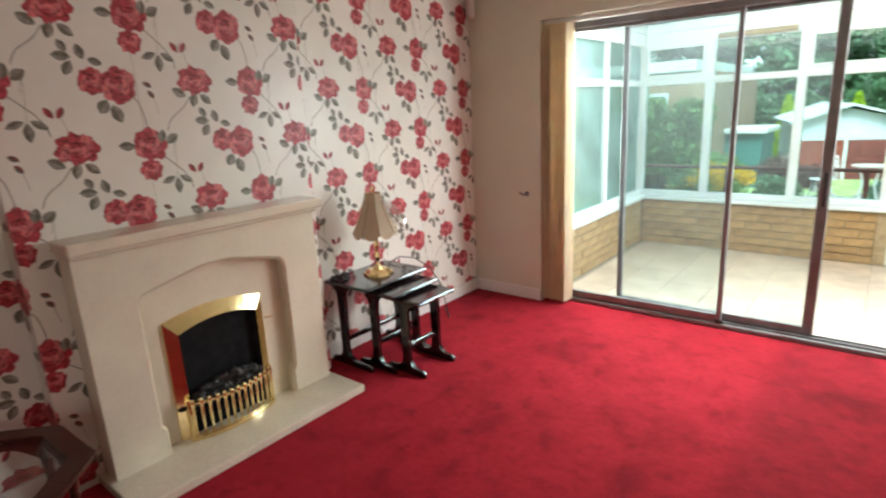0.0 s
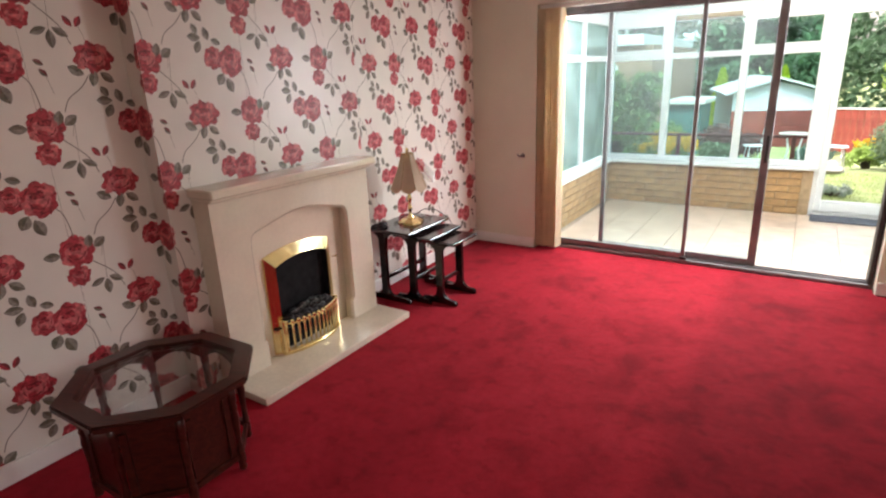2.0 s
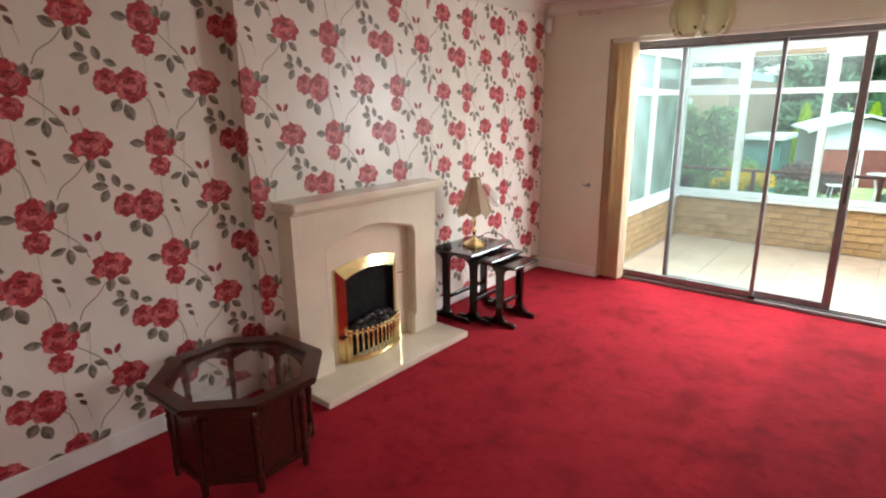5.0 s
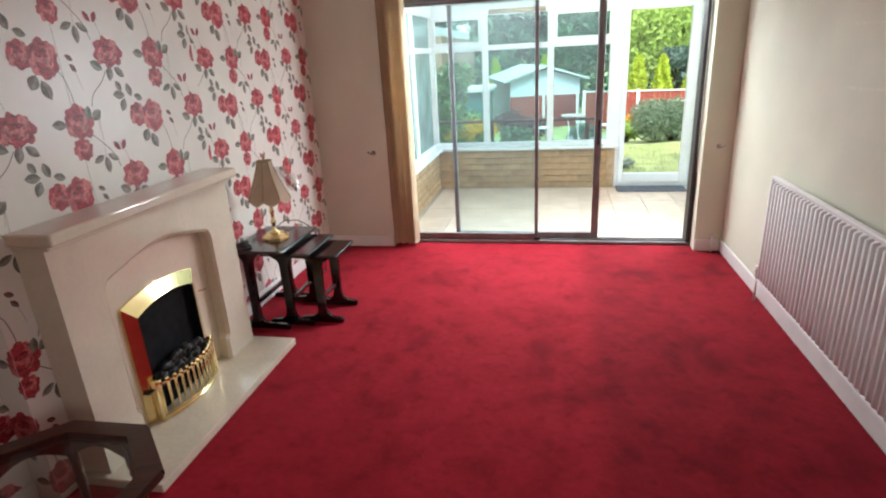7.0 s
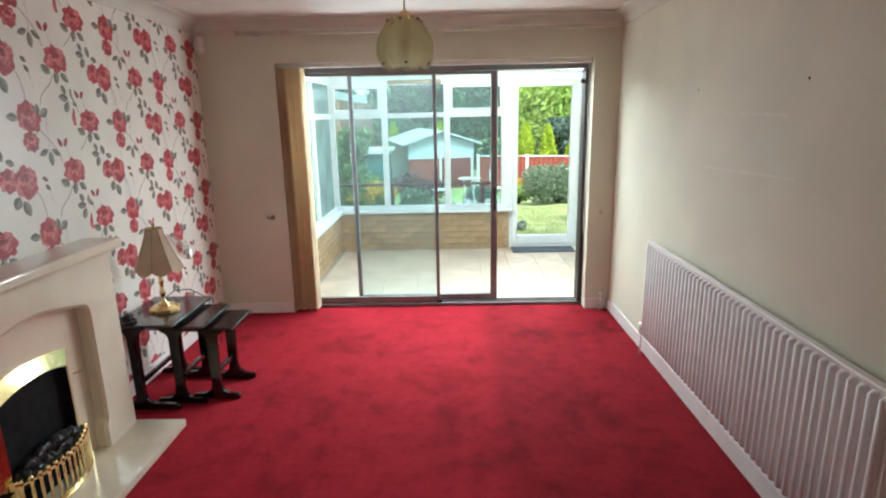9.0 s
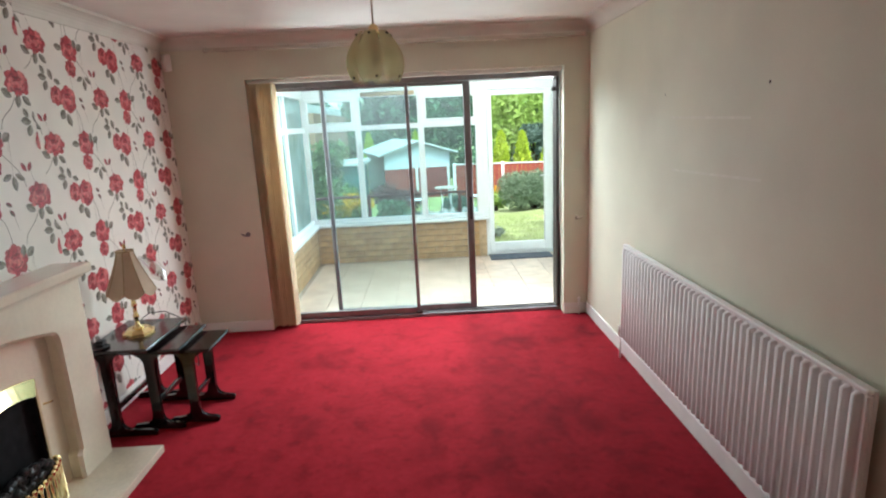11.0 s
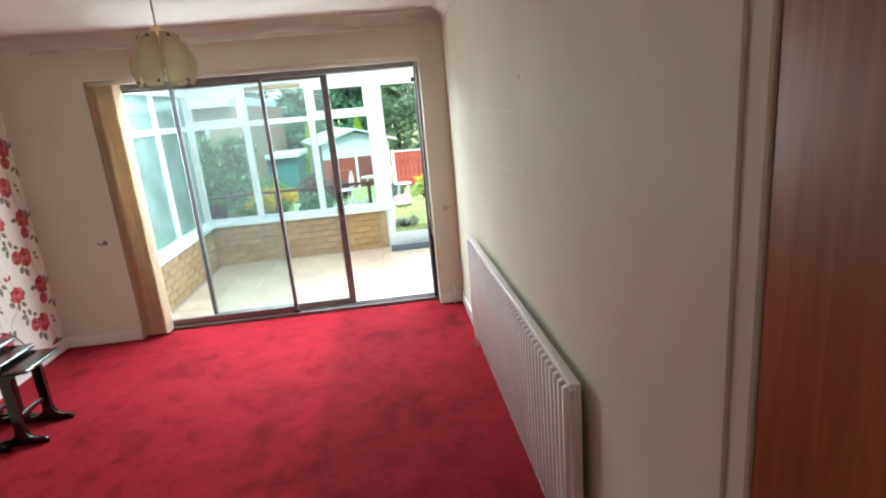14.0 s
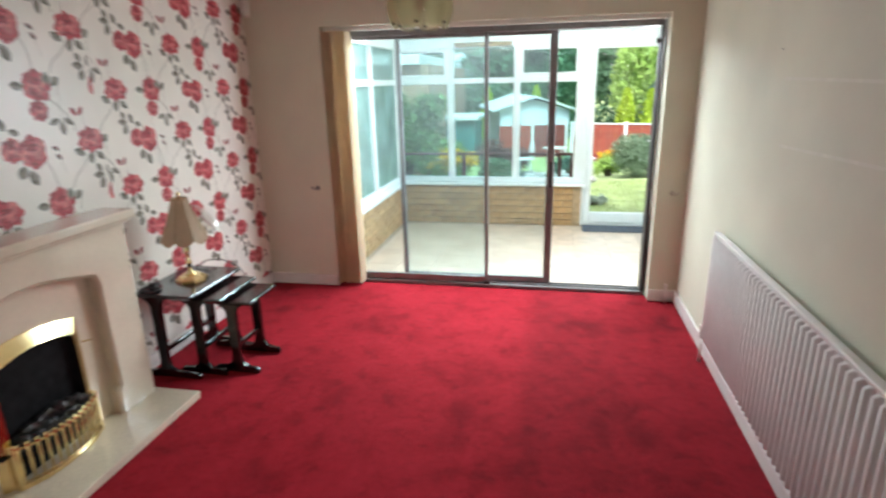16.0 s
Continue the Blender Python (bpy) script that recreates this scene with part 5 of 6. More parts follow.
wn = thing("window_1", "white plastic conservatory window with top lights", "window", kind="structure")
xs = (CX0, -0.295, 0.470, 1.185)
fw = 0.055
yf0, yf1 = CY1 - 0.030, CY1 + 0.030
frame_bar(wn, "frame_bottom", CX0 - 0.03, 1.215, yf0, yf1, SILLZ, SILLZ + 0.055)
frame_bar(wn, "frame_top", CX0 - 0.03, 1.215, yf0, yf1, CHEAD - 0.120, CHEAD)
for i, x in enumerate(xs):
    w = 0.052 if i in (0, 3) else 0.037
    frame_bar(wn, "mullion", x - w, x + w, yf0 - 0.004, yf1 + 0.004, SILLZ + 0.055, CHEAD - 0.12)
for i, (a, b) in enumerate(zip(xs, xs[1:])):
    a, b = a + 0.037, b - 0.037
    frame_bar(wn, "transom", a, b, yf0, yf1, TRZ - 0.030, TRZ + 0.030)
    pane(wn, a, b, CY1 - 0.003, CY1 + 0.003, SILLZ + 0.055, TRZ - 0.030)
    pane(wn, a, b, CY1 - 0.003, CY1 + 0.003, TRZ + 0.030, CHEAD - 0.12)
    # opening top light frames on the outer bays
    if i != 1:
        for q in ((a, b, TRZ + 0.030, TRZ + 0.075), (a, b, CHEAD - 0.157, CHEAD - 0.12)):
            frame_bar(wn, "top_light_rail", q[0], q[1], yf0 - 0.012, yf0 + 0.02, q[2], q[3])
        for q in ((a, a + 0.035), (b - 0.035, b)):
            frame_bar(wn, "top_light_stile", q[0], q[1], yf0 - 0.012, yf0 + 0.02, TRZ + 0.075, CHEAD - 0.157)
        part("catch", B((a + b) / 2 - 0.05, (a + b) / 2 + 0.05, yf0 - 0.03, yf0 - 0.012, TRZ + 0.048, TRZ + 0.064, bev=0.004), M_UPVC, wn)

ww = thing("window_2", "white plastic side window of the conservatory", "window", kind="structure")
ys = (5.02, 6.02, CY1 - 0.06)
xf0, xf1 = CX0 - 0.030, CX0 + 0.030
frame_bar(ww, "frame_bottom", xf0, xf1, 4.985, CY1 - 0.035, SILLZ, SILLZ + 0.055)
frame_bar(ww, "frame_top", xf0, xf1, 4.985, CY1 - 0.035, CHEAD - 0.12, CHEAD)
for y in ys[:2]:
    frame_bar(ww, "mullion", xf0 - 0.004, xf1 + 0.004, y - 0.035, y + 0.035, SILLZ + 0.055, CHEAD - 0.12)
for a, b in zip(ys, ys[1:]):
    a, b = a + 0.035, b - 0.035
    frame_bar(ww, "transom", xf0, xf1, a, b, TRZ - 0.030, TRZ + 0.030)
    pane(ww, CX0 - 0.003, CX0 + 0.003, a, b, SILLZ + 0.055, TRZ - 0.030, glass=M_FROST)
    pane(ww, CX0 - 0.003, CX0 + 0.003, a, b, TRZ + 0.030, CHEAD - 0.12, glass=M_FROST)

d2 = thing("door_2", "white plastic glazed garden door of the conservatory", "door", kind="structure")
DX0, DX1 = 1.245, 2.085
frame_bar(d2, "frame_jamb", DX0 - 0.028, DX0 + 0.03, yf0, yf1 + 0.01, 0.0, CHEAD - 0.10)
frame_bar(d2, "frame_jamb", DX1 - 0.01, DX1 + 0.045, yf0, yf1 + 0.01, 0.0, CHEAD - 0.10)
frame_bar(d2, "frame_head", DX0 - 0.028, DX1 + 0.045, yf0, yf1 + 0.01, CHEAD - 0.10, CHEAD)
frame_bar(d2, "threshold", DX0 + 0.03, DX1 - 0.01, yf0, yf1 + 0.01, 0.0, 0.045)
lf = part("leaf_stile", B(DX0 + 0.032, DX0 + 0.092, yf0 - 0.015, yf1 - 0.01, 0.047, CHEAD - 0.102, bev=0.008, seg=2), M_UPVC, d2)
part("leaf_stile", B(DX1 - 0.105, DX1 - 0.012, yf0 - 0.015, yf1 - 0.01, 0.047, CHEAD - 0.102, bev=0.008, seg=2), M_UPVC, d2)
part("leaf_rail", B(DX0 + 0.092, DX1 - 0.105, yf0 - 0.015, yf1 - 0.01, 0.047, 0.165, bev=0.008, seg=2), M_UPVC, d2)
part("leaf_rail", B(DX0 + 0.092, DX1 - 0.105, yf0 - 0.015, yf1 - 0.01, CHEAD - 0.165, CHEAD - 0.102, bev=0.008, seg=2), M_UPVC, d2)
pane(d2, DX0 + 0.092, DX1 - 0.105, CY1 - 0.003, CY1 + 0.003, 0.165, CHEAD - 0.165, glass=M_DOORGLASS)
bm = bmesh.new()
tube(bm, ((DX1 - 0.06, yf0 - 0.015, 1.0), (DX1 - 0.06, yf0 - 0.06, 1.0), (DX1 - 0.075, yf0 - 0.065, 1.0), (DX1 - 0.17, yf0 - 0.065, 1.0)), 0.009)
hd = part("lever_handle", bm, M_UPVC, d2, "white lever handle")
part("handle_plate", B(DX1 - 0.075, DX1 - 0.045, yf0 - 0.022, yf0 - 0.0152, 0.90, 1.10, bev=0.004), M_UPVC, hd)

we = thing("window_3", "white plastic full-height glazed side of the conservatory", "window", kind="structure")
ex0, ex1 = CX1 - 0.02, CX1 + 0.04
frame_bar(we, "frame_bottom", ex0, ex1, 4.985, CY1 + 0.04, 0.0, 0.12)
frame_bar(we, "frame_top", ex0, ex1, 4.985, CY1 + 0.04, CHEAD - 0.12, CHEAD)
for y in (5.02, 5.68, 6.34, CY1):
    frame_bar(we, "mullion", ex0, ex1, y - 0.04, y + 0.04, 0.12, CHEAD - 0.12)
for a, b in ((5.06, 5.64), (5.72, 6.30), (6.38, CY1 - 0.04)):
    frame_bar(we, "transom", ex0, ex1, a, b, 0.86, 0.92)
    frame_bar(we, "transom", ex0, ex1, a, b, TRZ - 0.03, TRZ + 0.03)
    pane(we, CX1 + 0.004, CX1 + 0.010, a, b, 0.12, CHEAD - 0.12)

rbl = thing("roller_blind", "rolled-up beige roller blind over the conservatory window", "blind")
bm = bmesh.new()
tube(bm, ((-0.235, 6.955, 2.062), (0.41, 6.955, 2.062)), 0.026, 12)
part("roll", bm, M_TRIM, rbl, "rolled beige fabric")
for x in (-0.243, 0.410):
    part("bracket", B(x, x + 0.008, 6.93, 6.986, 2.03, 2.095), M_UPVC, rbl)

rf = thing("conservatory_roof", "white conservatory roof with translucent sheets", "roof", kind="structure")
part("eaves_beam", B(CX0 - 0.08, CX1 + 0.08, CY1 - 0.05, CY1 + 0.09, CHEAD, CHEAD + 0.09, bev=0.006), M_UPVC, rf)
part("eaves_beam", B(CX0 - 0.08, CX0 + 0.05, 4.985, CY1 - 0.05, CHEAD, CHEAD + 0.09, bev=0.006), M_UPVC, rf)
part("eaves_beam", B(CX1 - 0.05, CX1 + 0.08, 4.985, CY1 - 0.05, CHEAD, CHEAD + 0.09, bev=0.006), M_UPVC, rf)
slope = lambda y: CHEAD + 0.09 + (CY1 + 0.09 - y) * 0.26
nx = 5
for i in range(nx + 1):
    x = CX0 - 0.04 + (CX1 - CX0 + 0.08) * i / nx
    bm = bmesh.new()
    prism(bm, [(CY1 + 0.09, slope(CY1 + 0.09) - 0.03), (CY1 + 0.09, slope(CY1 + 0.09) + 0.03), (4.985, slope(4.985) + 0.03), (4.985, slope(4.985) - 0.03)], YZ, x - 0.028, x + 0.028)
    part("rafter", bm, M_UPVC, rf)
    if i < nx:
        x1 = CX0 - 0.04 + (CX1 - CX0 + 0.08) * (i + 1) / nx
        bm = bmesh.new()
        prism(bm, [(CY1 + 0.12, slope(CY1 + 0.12)), (CY1 + 0.12, slope(CY1 + 0.12) + 0.012), (4.985, slope(4.985) + 0.012), (4.985, slope(4.985))], YZ, x + 0.028, x1 - 0.028)
        part("roof_sheet", bm, M_ROOF, rf, "translucent white roof sheet")
for x in (CX0, CX1):
    bm = bmesh.new()
    prism(bm, [(CY1 + 0.05, CHEAD + 0.09), (4.985, CHEAD + 0.09), (4.985, slope(4.985) - 0.03)], YZ, x - 0.012, x + 0.012)
    part("gable_infill", bm, M_UPVC, rf)

dm = solid("doormat", B(1.255, 2.03, 6.70, 6.97, 0.004, 0.018, bev=0.004), M_MAT, "grey-blue ribbed doormat at the garden door", "doormat")

# ---------- garden ----------
def ss(a, b, x):
    t = min(1.0, max(0.0, (x - a) / (b - a)))
    return t * t * (3 - 2 * t)


def gz(x, y):
    """Height of the garden, which falls away from the house."""
    return -0.14 - 1.05 * ss(9.2, 19.0, y) * (1 - 0.45 * ss(1.0, 4.0, x) * (1 - ss(14, 22, y))) + 2.2 * ss(30, 90, y)


bm = bmesh.new()
gx = [-400, -120, -50] + [-24 + 1.2 * i for i in range(41)] + [50, 120, 400]
gy = [4.9 + 0.5 * i for i in range(50)] + [31, 34, 38, 44, 52, 64, 90, 160, 400]
gv = [[bm.verts.new((x, y, gz(x, y) + 0.02 * noise.noise(Vector((x, y, 0))))) for x in gx] for y in gy]
for a, b in zip(gv, gv[1:]):
    for i in range(len(gx) - 1):
        bm.faces.new((a[i], a[i + 1], b[i + 1], b[i])).smooth = True
ground = solid("ground", bm, M_GRASS, "sloping back garden lawn", "lawn", "structure")


def cards(n, rnd, place, size, bm=None):
    """Loose leaves: small bent quads at places given by place(rnd)."""
    bm = bm or bmesh.new()
    for i in range(n):
        c = Vector(place(rnd))
        s = size * rnd.uniform(0.6, 1.4)
        q = Euler((rnd.uniform(-1.1, 1.1), rnd.uniform(-1.1, 1.1), rnd.uniform(0, 6.28))).to_matrix()
        v = [bm.verts.new(c + q @ Vector(p)) for p in ((-s, 0, 0), (0, -s * 0.5, s * 0.15), (s, 0, -s * 0.1), (0, s * 0.5, s * 0.15))]
        bm.faces.new(v)
    return bm


def clump_place(centres, rads, squash=1.0):
    def f(r):
        k = r.randrange(len(centres))
        d = Vector((r.gauss(0, 1), r.gauss(0, 1), r.gauss(0, 1))).normalized() * (r.random() ** 0.4)
        c, rr = centres[k], rads[k]
        return (c[0] + d.x * rr, c[1] + d.y * rr, c[2] + d.z * rr * squash)
    return f


def tree(name, x, y, h, crown_r, leaf, label, n=2600, size=0.14, trunk_h=0.35, seed=1, z=None):
    r = random.Random(seed)
    z0 = gz(x, y) if z is None else z
    t = thing(name, label, "tree", at=(x, y, z0))
    bm = bmesh.new()
    tube(bm, [(0, 0, -0.1), (0.04, 0.02, h * 0.2), (0.02, 0.06, h * 0.45), (0.05, 0.0, h * 0.7)], [0.05 * h ** 0.7, 0.04 * h ** 0.7, 0.03 * h ** 0.7, 0.012 * h ** 0.7])
    centres, rads = [], []
    for k in range(11):
        a, zz = r.uniform(0, 6.28), r.uniform(trunk_h, 0.88) * h
        rr = crown_r * r.uniform(0.35, 0.85) * (1.15 - abs(zz / h - 0.6))
        p = (rr * math.cos(a), rr * math.sin(a), zz + 0.1 * h)
        tube(bm, [(0.02, 0.02, zz * 0.72), (p[0] * 0.5, p[1] * 0.5, zz * 0.9), p], [0.03, 0.02, 0.008])
        centres.append(p)
        rads.append(crown_r * r.uniform(0.32, 0.55))
    centres.append((0, 0, h * 0.9))
    rads.append(crown_r * 0.5)
    part("trunk", bm, M_BARK, t)
    part("crown", cards(n, r, clump_place(centres, rads, 0.85), size), leaf, t)
    return t


def conifer(x, y, h, w, leaf, label, seed, n=3200):
    r = random.Random(seed)
    t = thing("conifer", label, "tree", "golden conifers", at=(x, y, gz(x, y)))
    bm = bmesh.new()
    tube(bm, [(0, 0, -0.1), (0, 0, h * 0.9)], [0.07, 0.015])
    part("trunk", bm, M_BARK, t)

    def place(q):
        u = q.random() ** 0.75
        a = q.uniform(0, 6.28)
        rad = w * (1 - u) ** 0.6 * (0.75 + 0.25 * math.sin(5 * a + 9 * u)) * q.uniform(0.6, 1.0)
        return (rad * math.cos(a), rad * math.sin(a), 0.1 + u * h)
    part("crown", cards(n, r, place, 0.085), leaf, t)
    return t


def shrub(name, x, y, w, d, h, leaf, label, seed, n=2200, size=0.045, cat="shrub", lumps=9):
    r = random.Random(seed)
    t = thing(name, label, cat, at=(x, y, gz(x, y)))
    centres, rads = [], []
    bm = bmesh.new()
    for k in range(lumps):
        a = 6.28 * k / lumps
        rr = r.uniform(0.2, 0.62)
        p = (w * rr * math.cos(a), d * rr * math.sin(a), h * r.uniform(0.35, 0.68))
        centres.append(p)
        rads.append(min(w, d, h) * r.uniform(0.36, 0.5))
        tube(bm, [(0, 0, -0.05), (p[0] * 0.5, p[1] * 0.5, p[2] * 0.6), p], [0.02, 0.014, 0.006], 6)
    part("branches", bm, M_BARK, t)
    part("foliage", cards(n, r, clump_place(centres, rads, 0.9), size), leaf, t)
    return t


shrub("rounded_shrub", 3.06, 13.1, 1.25, 0.9, 0.88, M_SAGE, "large rounded grey-green shrub on the lawn", 3, n=14000, size=0.034, lumps=18)
shrub("rounded_shrub", 3.05, 9.4, 0.6, 0.6, 0.75, M_SAGE, "grey-green shrub beside the lawn edge", 4, n=2500)
shrub("low_plant", 1.50, 8.80, 0.32, 0.22, 0.15, M_PALELEAF, "low grey-blue plant by the step", 5, n=420, size=0.03)
shrub("tall_bush", -1.55, 9.4, 0.95, 0.7, 2.25, M_MIDLEAF, "tall loose green bush beside the conservatory", 6, n=8000, size=0.055, lumps=22)
shrub("tall_bush", -2.6, 7.0, 0.7, 1.1, 2.0, M_MIDLEAF, "tall green bush outside the side window", 16, n=4200, size=0.065, lumps=14)
shrub("tall_bush", -2.9, 11.0, 1.1, 1.1, 2.4, M_MIDLEAF, "tall green bush beside the railing", 17, n=4200, size=0.075, lumps=14)
fl = shrub("flowering_plant", -1.30, 12.6, 0.75, 0.45, 0.60, M_MIDLEAF, "clump of bright yellow flowers behind the railing", 7, n=1400, size=0.05, cat="flowers")
rf_ = random.Random(21)
part("blooms", cards(1500, rf_, clump_place([(-0.5, 0, 0.44), (-0.2, -0.12, 0.52), (0.1, -0.1, 0.50), (0.4, 0.05, 0.44), (-0.05, -0.2, 0.38)], [0.22, 0.22, 0.22, 0.2, 0.2]), 0.036), M_FLOWER, fl, "yellow flower heads")
fl_2 = shrub("flowering_plant", 2.20, 14.5, 0.24, 0.24, 0.72, M_LIMELEAF, "yellow-flowered plant beside the big rounded shrub", 27, n=900, size=0.045, cat="flowers")
part("blooms", cards(260, rf_, clump_place([(-0.1, -0.05, 0.46), (0.12, -0.05, 0.54)], [0.17, 0.15]), 0.034), M_FLOWER, fl_2, "yellow flower heads")
shrub("low_shrub", -0.25, 11.6, 0.5, 0.5, 0.50, M_SAGE, "grey-green shrub among the flower beds", 8, n=1600, size=0.05)
shrub("low_shrub", -0.25, 13.6, 0.95, 0.6, 1.15, M_BRONZE, "loose bronze-leaved shrub among the flower beds", 9, n=2600, size=0.045)
shrub("low_shrub", -1.9, 13.6, 1.0, 0.8, 1.0, M_MIDLEAF, "leafy green shrub in the border", 10, n=2200, size=0.06)
shrub("tall_bush", -2.3, 16.2, 1.0, 0.8, 1.35, M_MIDLEAF, "leafy green bush in front of the shed", 18, n=2600, size=0.07, lumps=12)
shrub("low_shrub", 2.25, 14.2, 0.5, 0.4, 0.55, M_LIMELEAF, "yellow-green plant in the border", 12, n=1200, size=0.05)
shrub("low_shrub", 1.3, 16.0, 0.6, 0.5, 0.7, M_BLUELEAF, "grey-green plant in the border", 13, n=1200, size=0.05)

for x, y, h, w, s in ((3.40, 21.3, 2.40, 0.60, 31), (4.25, 21.5, 2.35, 0.60, 32), (5.3, 21.7, 2.0, 0.6, 33), (-2.3, 28.4, 2.5, 0.55, 34), (0.05, 28.4, 2.5, 0.55, 35)):
    conifer(x, y, h, w, M_GOLDLEAF, "upright golden-green conifer by the fence", s)
tree("lime_tree", 6.6, 27.6, 7.2, 3.0, M_LIMELEAF, "tall light green broadleaf tree behind the fence", 12000, 0.16, 0.3, 41)
tree("lime_tree", 5.9, 31.5, 7.6, 2.6, M_LIMELEAF, "tall light green broadleaf tree behind the fence", 10000, 0.17, 0.3, 42)
tree("blue_tree", 5.05, 22.9, 2.7, 0.75, M_BLUELEAF, "grey-blue feathery garden tree behind the fence", 2600, 0.10, 0.15, 43)
shrub("tall_bush", 4.85, 24.6, 2.0, 1.9, 5.6, M_LIMELEAF, "tall light green bush behind the fence", 61, n=15000, size=0.12, lumps=34)
shrub("tall_bush", 7.2, 25.4, 2.0, 1.9, 5.4, M_LIMELEAF, "tall light green bush behind the fence", 62, n=15000, size=0.12, lumps=34)
k = 50
for x, y, h, c in ((-11, 30, 6.5, 3.0), (-7.5, 33, 7.0, 3.2), (-4.0, 34, 6.2, 2.8), (-1.0, 36, 6.6, 3.0), (2.2, 37, 6.8, 3.0), (7.5, 34, 7.5, 3.2), (11, 31, 7.5, 3.2), (-15, 27, 7.0, 3.2), (15.5, 30, 8.0, 3.5)):
    tree("dark_tree", x, y, h, c, M_DARKLEAF, "dark green broadleaf tree along the horizon", 3000, 0.24, 0.18, k)
    k += 1
bm = bmesh.new()
rh = random.Random(77)
cards(15000, rh, lambda q: (lambda x, y: (x, y, gz(x, y) + (3.1 + 0.7 * math.sin(x * 0.9) + 0.4 * math.sin(x * 2.3)) * q.random() ** 0.8))(q.uniform(-24, 24), q.uniform(29.0, 31.5)), 0.2, bm)
tagged(new("far_hedge", mesh_of("far_hedge", bm, M_DARKLEAF)), "dense dark green hedge and woodland beyond the gardens", "hedge", "", "stuff")
bm = bmesh.new()
cards(7000, rh, lambda q: (lambda x, y: (x, y, gz(x, y) + 2.1 * q.random()))(q.uniform(-9, -3.6), q.uniform(9.0, 24.0)), 0.13, bm)
tagged(new("side_hedge", mesh_of("side_hedge", bm, M_MIDLEAF)), "overgrown green hedge along the garden boundary", "hedge", "", "stuff")
# blades of grass on the near lawn
bm = bmesh.new()
for i in range(9000):
    x, y = rh.uniform(1.0, 4.2), 7.3 + 4.6 * rh.random()
    z = gz(x, y)
    a, h = rh.uniform(0, 6.28), rh.uniform(0.02, 0.05)
    dx, dy = 0.006 * math.cos(a), 0.006 * math.sin(a)
    bm.faces.new([bm.verts.new(p) for p in ((x - dx, y - dy, z), (x + dx, y + dy, z), (x + dy * 2, y - dx * 2, z + h))])
tagged(new("grass", mesh_of("grass", bm, M_GRASSBL)), "short green lawn grass", "grass", "", "stuff")

# railing at the edge of the terrace
rl = thing("garden_railing", "maroon painted metal handrail at the terrace edge", "railing")
RYY = 8.62
bm = bmesh.new()
tube(bm, ((-3.6, RYY, 0.64), (1.19, RYY, 0.64)), 0.022)
part("top_rail", bm, M_RAIL, rl)
bm = bmesh.new()
tube(bm, ((-3.6, RYY, 0.20), (1.19, RYY, 0.20)), 0.012)
part("lower_rail", bm, M_RAIL, rl)
for x in (-3.6, -2.0, -0.4, 1.0, 1.17):
    part("post", B(x - 0.026, x + 0.026, RYY - 0.026, RYY + 0.026, gz(x, RYY) - 0.1, 0.66, bev=0.004), M_RAIL, rl)

# garage with a pale gable
GX0, GX1, GYF, GYB = -1.15, 1.50, 22.2, 27.5
GZ0 = gz(0, 22) - 0.1
GE, GR = 0.62, 1.04
gar = thing("garage", "pale blue rendered garage with red door and low gable roof", "garage")
part("gable_front", prism(bmesh.new(), [(GX0, 0.02), (GX1, 0.02), (GX1, GE), ((GX0 + GX1) / 2, GR - 0.08), (GX0, GE)], XZ, GYF, GYF + 0.12), M_RENDER, gar, "pale blue-grey gable front")
part("wall_front", B(GX0, GX1, GYF + 0.01, GYF + 0.12, GZ0, 0.018), M_REDFENCE, gar, "dull red-brown front under the gable")
part("wall_side", B(GX0, GX0 + 0.12, GYF + 0.12, GYB, GZ0, GE), M_RENDER, gar)
part("wall_side", B(GX1 - 0.12, GX1, GYF + 0.12, GYB, GZ0, GE), M_RENDER, gar)
part("wall_back", B(GX0 + 0.12, GX1 - 0.12, GYB - 0.12, GYB, GZ0, GE), M_RENDER, gar)
mx_ = (GX0 + GX1) / 2
for s in (-1, 1):
    xe = mx_ + s * ((GX1 - GX0) / 2 + 0.28)
    ze = GE - 0.28 * (GR - GE) / ((GX1 - GX0) / 2)
    bm = prism(bmesh.new(), [(mx_, GR), (xe, ze), (xe, ze + 0.07), (mx_, GR + 0.07)], XZ, GYF - 0.25, GYB + 0.1)
    part("roof_slope", bm, M_ROOFFELT, gar, "pale sheet roof slope")
    bm = prism(bmesh.new(), [(mx_, GR + 0.01), (xe, ze + 0.01), (xe, ze + 0.072), (mx_, GR + 0.072)], XZ, GYF - 0.29, GYF - 0.252)
    part("bargeboard", bm, M_ROOFFELT, gar, "pale bargeboard")
gd = part("garage_door", B(0.18, 1.36, GYF - 0.04, GYF - 0.002, GZ0 + 0.03, 0.0, bev=0.01), M_GARDOOR, gar, "red up-and-over garage door")
for i in range(5):
    z = GZ0 + 0.2 + i * 0.22
    part("door_rib", B(0.22, 1.32, GYF - 0.055, GYF - 0.0405, z, z + 0.03), M_GARDOOR, gd)
for x in (0.13, 1.43):
    part("door_post", B(x - 0.05, x + 0.03, GYF - 0.06, GYF - 0.003, GZ0, 0.02), M_WHITE, gar, "white door post")

# the garage stands at a slight angle to the house
gar.matrix_world = Matrix.Translation((mx_, GYF, 0)) @ Matrix.Rotation(radians(13), 4, 'Z') @ Matrix.Translation((-mx_, -GYF, 0))

